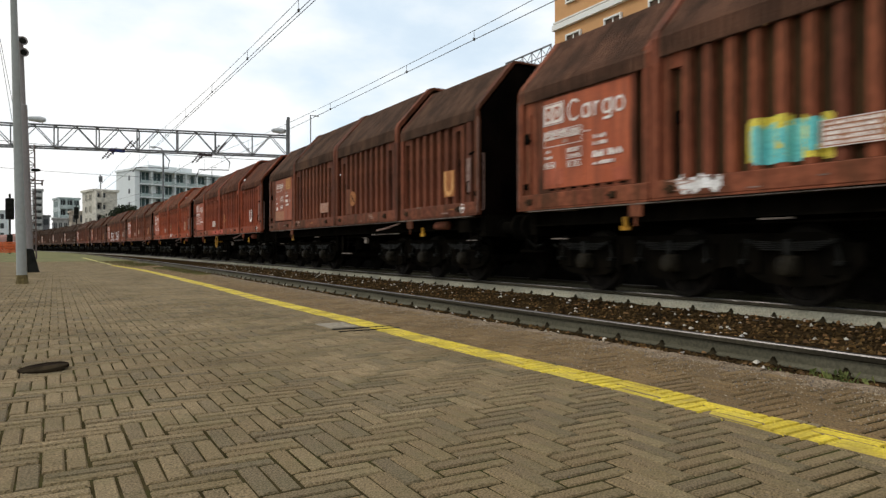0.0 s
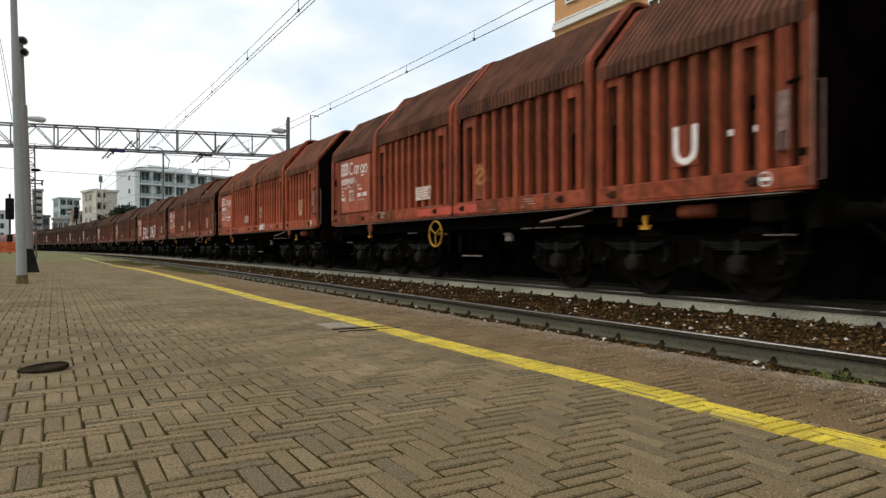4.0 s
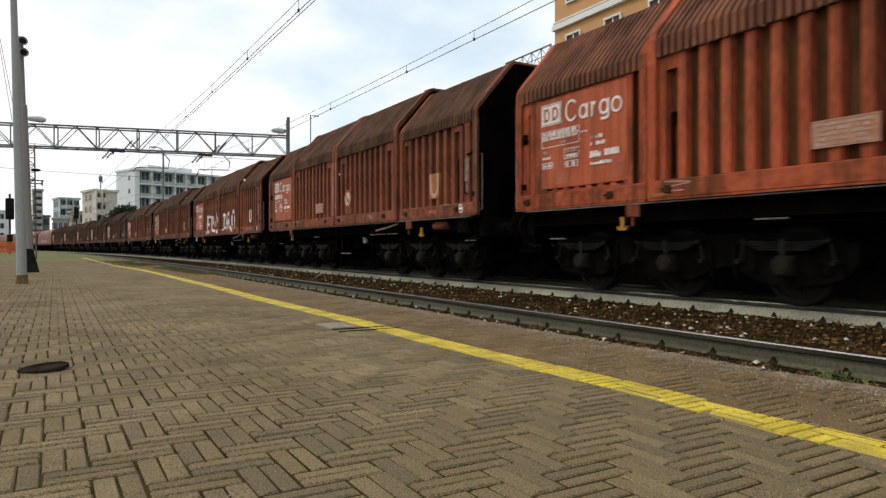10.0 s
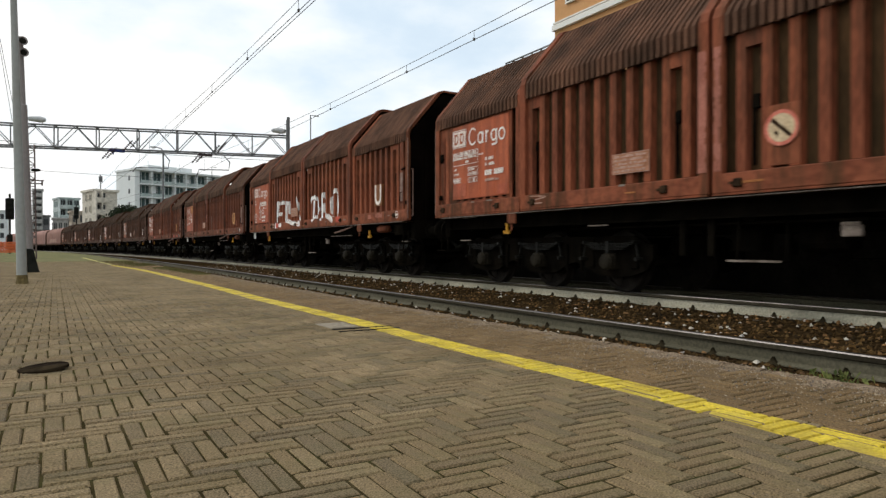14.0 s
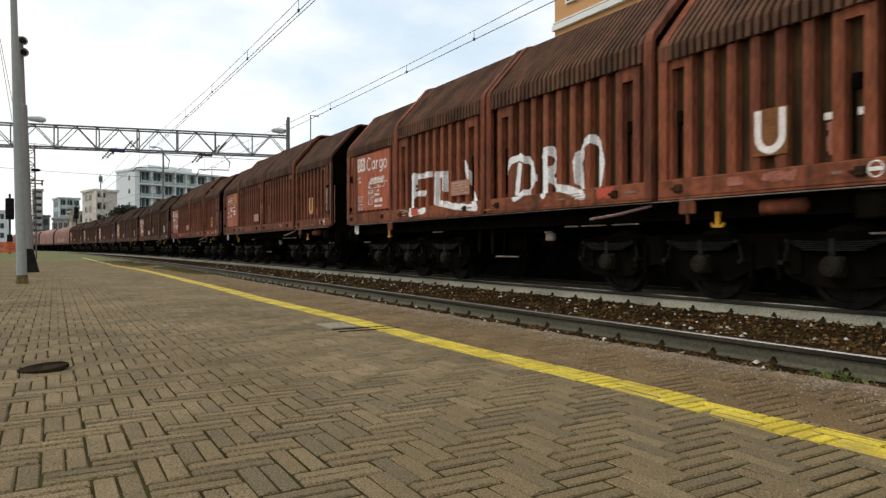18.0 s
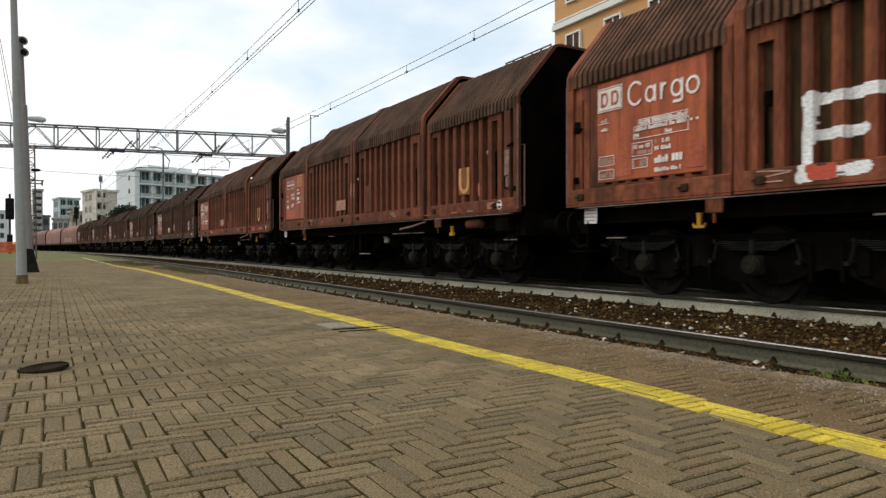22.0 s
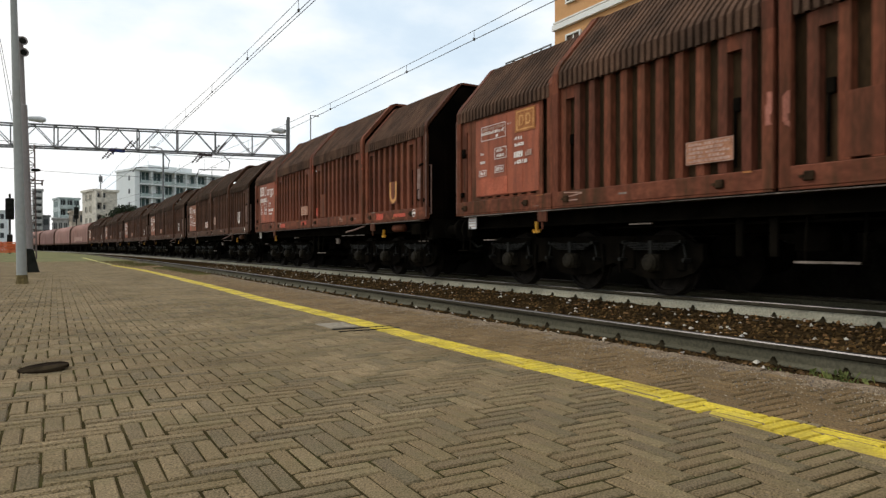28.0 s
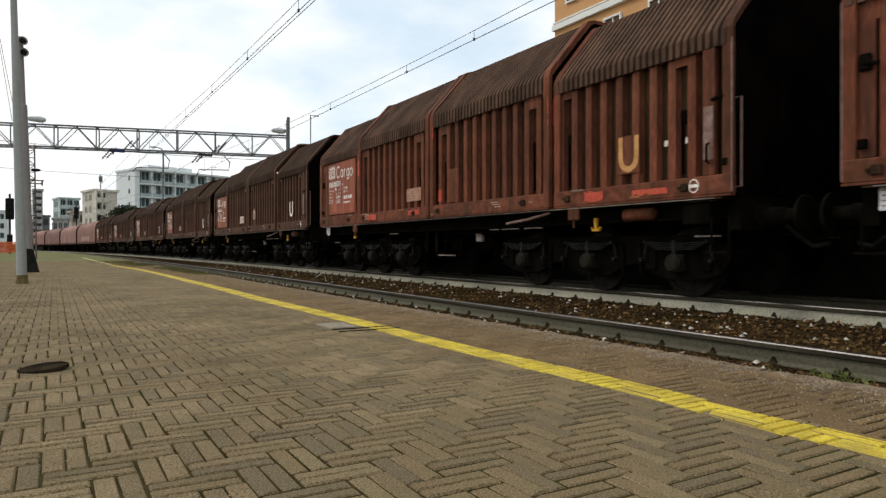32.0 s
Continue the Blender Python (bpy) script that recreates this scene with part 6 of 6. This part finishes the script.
def white_block():
    b = thing("apartment_block", "pale flat-roofed apartment block with deep glazed balconies", "building", at=pose(17.94, 188.0, 0, rz=20))
    width, depth, top, floors, cols = 27.0, 10.5, 20.7, 6, 8
    k = Build()
    k.box(0, width, 1.5, depth, -0.62, top)
    k.box(-0.01, 1.3, 0, 1.5, -0.62, top)
    part("wall", k, block_white, b)
    k = Build()
    k.box(-0.25, width + 0.3, -0.35, depth + 0.3, top, top + 0.5)
    part("roof", k, block_white, b)
    fh, cw = top / floors, (width - 1.3) / cols
    for i in range(floors):
        k = Build()
        k.box(1.3, width, -0.3, 1.5, fh * i - 0.16, fh * i + 0.16)
        part("balcony_slab", k, block_white, b)
        for j in range(cols):
            x = 1.3 + cw * j
            k = Build()
            k.box(x + 0.15, x + cw - 0.15, 1.44, 1.52, fh * i + 0.2, fh * i + fh - 0.25)
            w = part("window", k, teal_glass, b)
            k = Build()
            for f in (0.02, 0.34, 0.66, 0.98):
                k.box(x + cw * f - 0.06, x + cw * f + 0.06, 1.36, 1.44, fh * i + 0.2, fh * i + fh - 0.25)
            part("window_frame", k, block_white, w)
            k = Build()
            k.box(x + 0.1, x + cw - 0.1, -0.22, -0.16, fh * i + 0.2, fh * i + 1.0)
            part("balustrade", k, balustrade_mat, b)
            if (i * 3 + j * 5) % 7 in (0, 3):
                k = Build()
                k.box(x + 0.2, x + cw * 0.5, 0.9, 0.98, fh * i + 0.9, fh * i + fh - 0.2)
                part("sun_blind", k, block_white, b)
            k = Build()
            k.box(x + cw - 0.13, x + cw + 0.13, -0.2, 1.5, fh * i, fh * i + fh)
            part("fin_wall", k, block_white, b)
        k = Build()
        k.box(-0.06, 0.0, 2.6, 3.4, fh * i + 0.9, fh * i + 2.1)
        part("window", k, glass_dark, b)
    return b


white = white_block()
for dx in (5, 9.5, 14):
    k = Build()
    k.box(dx, dx + 3.6, 3, 8, 21.2, 22.7)
    k.tube((dx + 1, 5, 22.7), (dx + 1, 5, 24.0), 0.08, 5)
    part("roof_room", k, block_white, white)
tower = flats("apartment_block", "cream house with a roof mast far along the line", (6.9, 150, 0), 16, 4.4, 6.8, 11.9, 5, 4, block_cream, True, 2)
k = Build()
k.tube((1.9, 2, 12.2), (1.9, 2, 15.4), 0.10, 6)
k.box(1.6, 2.2, 1.8, 2.2, 14.0, 15.2)
part("roof_mast", k, galv, tower)
flats("apartment_block", "grey-green flats with glazed balconies far along the line", (1.1, 206, 0), 10, 4.9, 8, 13.7, 5, 3, balustrade_mat, True)
flats("apartment_block", "low tan houses crowded far along the line", (3.8, 194, 0), 5, 3.2, 6, 9.6, 3, 2, block_tan, False)
flats("apartment_block", "low grey houses crowded far along the line", (-0.4, 204, 0), 0, 3.6, 6, 8.1, 2, 3, block_grey, False)
flats("apartment_block", "low dark sheds beside the far tracks", (-5.2, 244, 0), 0, 3.9, 6, 10.4, 3, 2, block_dark, False)
flats("apartment_block", "narrow grey tower block in the far distance", (-5.7, 240, 0), 0, 2.5, 6, 18.3, 9, 1, block_grey, True)
flats("apartment_block", "distant pale flats beyond the platform", (-30, 230, 0), 0, 18, 10, 11, 4, 6, block_white, False)


def bush(name, label, at, size, count, seed, material, leaf):
    rng = random.Random(seed)
    t = thing(name, label, "tree" if size[2] > 2 else "weed", at=at)
    k = Build()
    if size[2] > 2:
        k.tube((0, 0, -0.6), (0.1, 0, size[2] * 0.7), 0.22, 8, 0.10)
        for i in range(7):
            a = 6.28 * i / 7
            k.tube((0.05, 0, size[2] * 0.4), (size[0] * 0.6 * math.cos(a), size[1] * 0.6 * math.sin(a), size[2] * rng.uniform(0.6, 0.9)), 0.08, 5, 0.03)
    else:
        for i in range(6):
            a = 6.28 * i / 6
            k.tube((0, 0, -0.02), (size[0] * 0.7 * math.cos(a), size[1] * 0.7 * math.sin(a), size[2] * rng.uniform(0.6, 1.0)), 0.003, 4)
    part("trunk" if size[2] > 2 else "stem", k, rust_pole if size[2] > 2 else weed_mat, t)
    k = Build()
    for i in range(count):
        a, e, r = rng.uniform(0, 6.28), rng.uniform(-0.3, 1.0), rng.random() ** 0.4
        lump = 1 + 0.25 * math.sin(3 * a + seed) + 0.18 * math.sin(5 * e + 2 * a)
        p = Vector((size[0] * r * lump * math.cos(a) * math.sqrt(max(0, 1 - e * e * 0.9)), size[1] * r * lump * math.sin(a) * math.sqrt(max(0, 1 - e * e * 0.9)), size[2] * (0.55 + 0.45 * e * r)))
        m = Matrix.Translation(p) @ Euler((rng.uniform(0, 6), rng.uniform(0, 6), rng.uniform(0, 6))).to_matrix().to_4x4()
        s = leaf * rng.uniform(0.6, 1.3)
        k.add([m @ Vector(v) for v in ((-s, 0, 0), (0, -s * 0.5, s * 0.15), (s, 0, 0), (0, s * 0.5, s * 0.15))], [(0, 1, 2, 3)])
    part("crown" if size[2] > 2 else "leaves", k, material, t)


bush("tree", "dark green rounded tree beyond the train", pose(10.9, 128, 0), (3.4, 3.2, 8.0), 4200, 3, leaf_mat, 0.26)
bush("weed", "small yellow-green weed growing at the platform's edge", pose(2.93, 1.62, -0.10), (0.12, 0.14, 0.14), 70, 5, weed_mat, 0.02)
bush("weed", "small yellow-green weed growing at the platform's edge", pose(2.93, 1.90, -0.10), (0.07, 0.08, 0.10), 40, 6, weed_mat, 0.016)


def platform_details():
    k = Build()
    k.lathe((0, 0, 1), (0, 0, -0.01), [(0, 0.105), (0.014, 0.105), (0.018, 0.095)], 24)
    t = thing("drain_cover", "round dark iron cover set in the paving", "drain cover", at=pose(-0.045, 3.60, 0.009, ry=-5))
    part("lid", k, iron_lid, t)
    k = Build()
    k.box(-0.14, 0.075, -0.12, 0.20, -0.02, 0.005, 0.004)
    t = thing("inspection_slab", "pale grey stone inspection slab let into the paving", "slab", at=pose(1.80, 4.5, 0))
    part("slab", k, lid_mat, t)
    # raised dark bars stand in for the shade inside open slots
    for dy in (-0.185, -0.31):
        k = Build()
        k.box(-0.15, 0.30, dy - 0.012, dy + 0.012, -0.02, 0.0045)
        part("slot", k, dark_box, t, "solid dark bar drawn as an open slot")


platform_details()


# ---- the paving's bricks, last of the structure ----
def build_paving():
    random.seed(12)
    near, rest, painted = [], [], []
    for x, y, along in bricks_in(-2.4, EDGE - 0.13, -1.5, PAVED_TO):
        hx, hy = (W / 2 - 0.004, 2 * W - 0.004) if along else (2 * W - 0.004, W / 2 - 0.004)
        wob = 0.012 * noise.noise((x * 3, y * 2.0, 0.5))
        mid_ = line_mid(y)
        a0, a1 = max(x - hx, mid_ - LINE_HALF + wob), min(x + hx, mid_ + LINE_HALF + wob)
        if a1 - a0 > 0.006 and y < 23.6:
            painted.append((a0, a1, y - hy, y + hy))
        if 0.95 < y < 2.15 and 0.05 < x < 2.0 and len(near) < 300 and y < 1.2 + 0.8 * (x > 0.4):
            near.append((x, y, along))
        else:
            rest.append((x, y, along))
    v2, f2 = brick_shape((W / 2 - 0.0032) * 0.93, 2 * W - 0.0034, 0.0, -0.020)
    v3, f3 = brick_shape(W / 2 - 0.0014, (2 * W - 0.0034) * 0.982, 0.0, -0.020)
    lying, standing = Build().add(v2, f2).mesh("brick", paver_one), Build().add(v3, f3).mesh("brick", paver_one)
    for x, y, along in near:
        part("brick", standing if along else lying, None, PLATFORM, at=pose(x, y, random.uniform(-0.001, 0.0025), random.uniform(-0.6, 0.6), random.uniform(-0.6, 0.6), 0 if along else 90))

    def joined(name, vs, fs, material, label):
        me = bpy.data.meshes.new(name)
        me.from_pydata(vs, [], fs)
        me.materials.append(material)
        ob = new(name, me)
        ob.parent = PLATFORM
        tagged(ob, label, kind="stuff")

    for zone in (0, 1):
      vs, fs = [], []
      for x, y, along in rest:
        if (x > line_mid(y) + 0.055) != bool(zone):
            continue
        dz, tx, ty = random.uniform(-0.001, 0.0025), random.uniform(-0.010, 0.010), random.uniform(-0.010, 0.010)
        if abs(x - line_mid(y)) < 0.26:
            dz, tx, ty = 0, 0, 0
        k = len(vs)
        sw, sl, tw = random.uniform(0.96, 1.04), random.uniform(0.988, 1.012), random.uniform(-0.009, 0.009)
        for a, c, z in (v3 if along else v2):
            a, c = a * sw + c * tw, c * sl - a * tw
            px, py = (a, c) if along else (c, a)
            vs.append((x + px, y + py, z + dz + a * tx + c * ty))
        fs += [tuple(i + k for i in (q if along else q[::-1])) for q in f2]
      joined("brick_field", vs, fs, paver_edge if zone else paver, "reddish clay bricks along the platform's edge" if zone else "worn brown clay bricks laid in double herringbone")
    vs, fs = [], []
    for x0, x1, y0, y1 in painted:
        k = len(vs)
        c = 0.004
        vs += [(x0, y0, -0.004), (x1, y0, -0.004), (x1, y1, -0.004), (x0, y1, -0.004), (x0 + c, y0 + c, 0.0025), (x1 - c, y0 + c, 0.0025), (x1 - c, y1 - c, 0.0025), (x0 + c, y1 - c, 0.0025)]
        fs += [(k + 4, k + 5, k + 6, k + 7)] + [(k + a, k + (a + 1) % 4, k + 4 + (a + 1) % 4, k + 4 + a) for a in range(4)]
    joined("yellow_line", vs, fs, yellow_paint, "yellow painted safety line across the bricks")


build_paving()


def edge_grit():
    """Fine pale grit swept against the platform's edge."""
    rng = random.Random(21)
    b = Build()
    for i in range(9000):
        y = 0.9 + 13 * rng.random() ** 1.7
        x = EDGE - 0.02 - abs(rng.gauss(0, 0.32))
        if x < line_mid(y) + LINE_HALF + 0.03:
            continue
        s = rng.uniform(0.0022, 0.0055) * (1.5 if rng.random() < 0.08 else 1)
        a = rng.uniform(0, 6.28)
        p = [(x + s * math.cos(a + q), y + s * math.sin(a + q), -0.001) for q in (0, 2.1, 4.2)] + [(x, y, s * 1.1)]
        b.add(p, [(0, 1, 3), (1, 2, 3), (2, 0, 3)])
    for i in range(1600):
        x, y = rng.uniform(-1.4, 2.7), 0.9 + 7 * rng.random() ** 1.5
        s = rng.uniform(0.0018, 0.004)
        a = rng.uniform(0, 6.28)
        b.add([(x + s * math.cos(a + q), y + s * math.sin(a + q), -0.001) for q in (0, 2.1, 4.2)] + [(x, y, s * 1.1)], [(0, 1, 3), (1, 2, 3), (2, 0, 3)])
    g = part("grit", b, grit_mat, PLATFORM)
    tagged(g, "fine pale grit lying along the platform's edge", kind="stuff")


edge_grit()


def edge_grass():
    """Short moss and grass tufts that creep over the far end of the edge and round the line."""
    rng = random.Random(31)
    b = Build()
    for i in range(5200):
        y = 13.0 + 18.0 * rng.random() ** 0.8
        x = EDGE - 0.05 - abs(rng.gauss(0, 0.08 + 0.035 * (y - 13.0)))
        if x < -1.8 or noise.noise((x * 0.8, y * 0.35, 2.0)) < 0.02 - 0.02 * (y - 13):
            continue
        h, a, r = rng.uniform(0.010, 0.030), rng.uniform(0, 6.28), rng.uniform(0.010, 0.028)
        b.add([(x + r * math.cos(a), y + r * math.sin(a), -0.002), (x - r * math.cos(a), y - r * math.sin(a), -0.002), (x + 0.4 * h * math.sin(a), y, h)], [(0, 1, 2)])
    tagged(part("edge_grass", b, grass_mat), "short yellowish grass creeping over the platform's far edge", "grass", kind="stuff")


edge_grass()


# ---- what moves ----
def motions():
    """The train rolls up the line past the camera, slowing down."""
    times = [0.5 * i for i in range(65)]
    for w, centre in WAGONS + TARPS:
        rows = []
        for t in times:
            x, y, a = line_at(centre - travelled(t), TRACK_2)
            rows.append((t, pose(x, y, RAIL_2, rz=math.degrees(a))))
        walk(w, rows)
    # wheels turn once for every 2.89 m
    turn_times, last = [0.0], 0.0
    for i in range(1, 961):
        t = i / 30
        if travelled(t) - last > 0.58 or i == 960:
            turn_times.append(t)
            last = travelled(t)
    for w, centre in WAGONS[:11]:
        for bogie in w.children:
            if bogie.name.startswith("bogie"):
                for ws in bogie.children:
                    if ws.name.startswith("wheelset"):
                        y = ws.location.y
                        walk(ws, [(t, pose(0, y, 0.46, rx=math.degrees(travelled(t) / 0.46))) for t in turn_times])


motions()
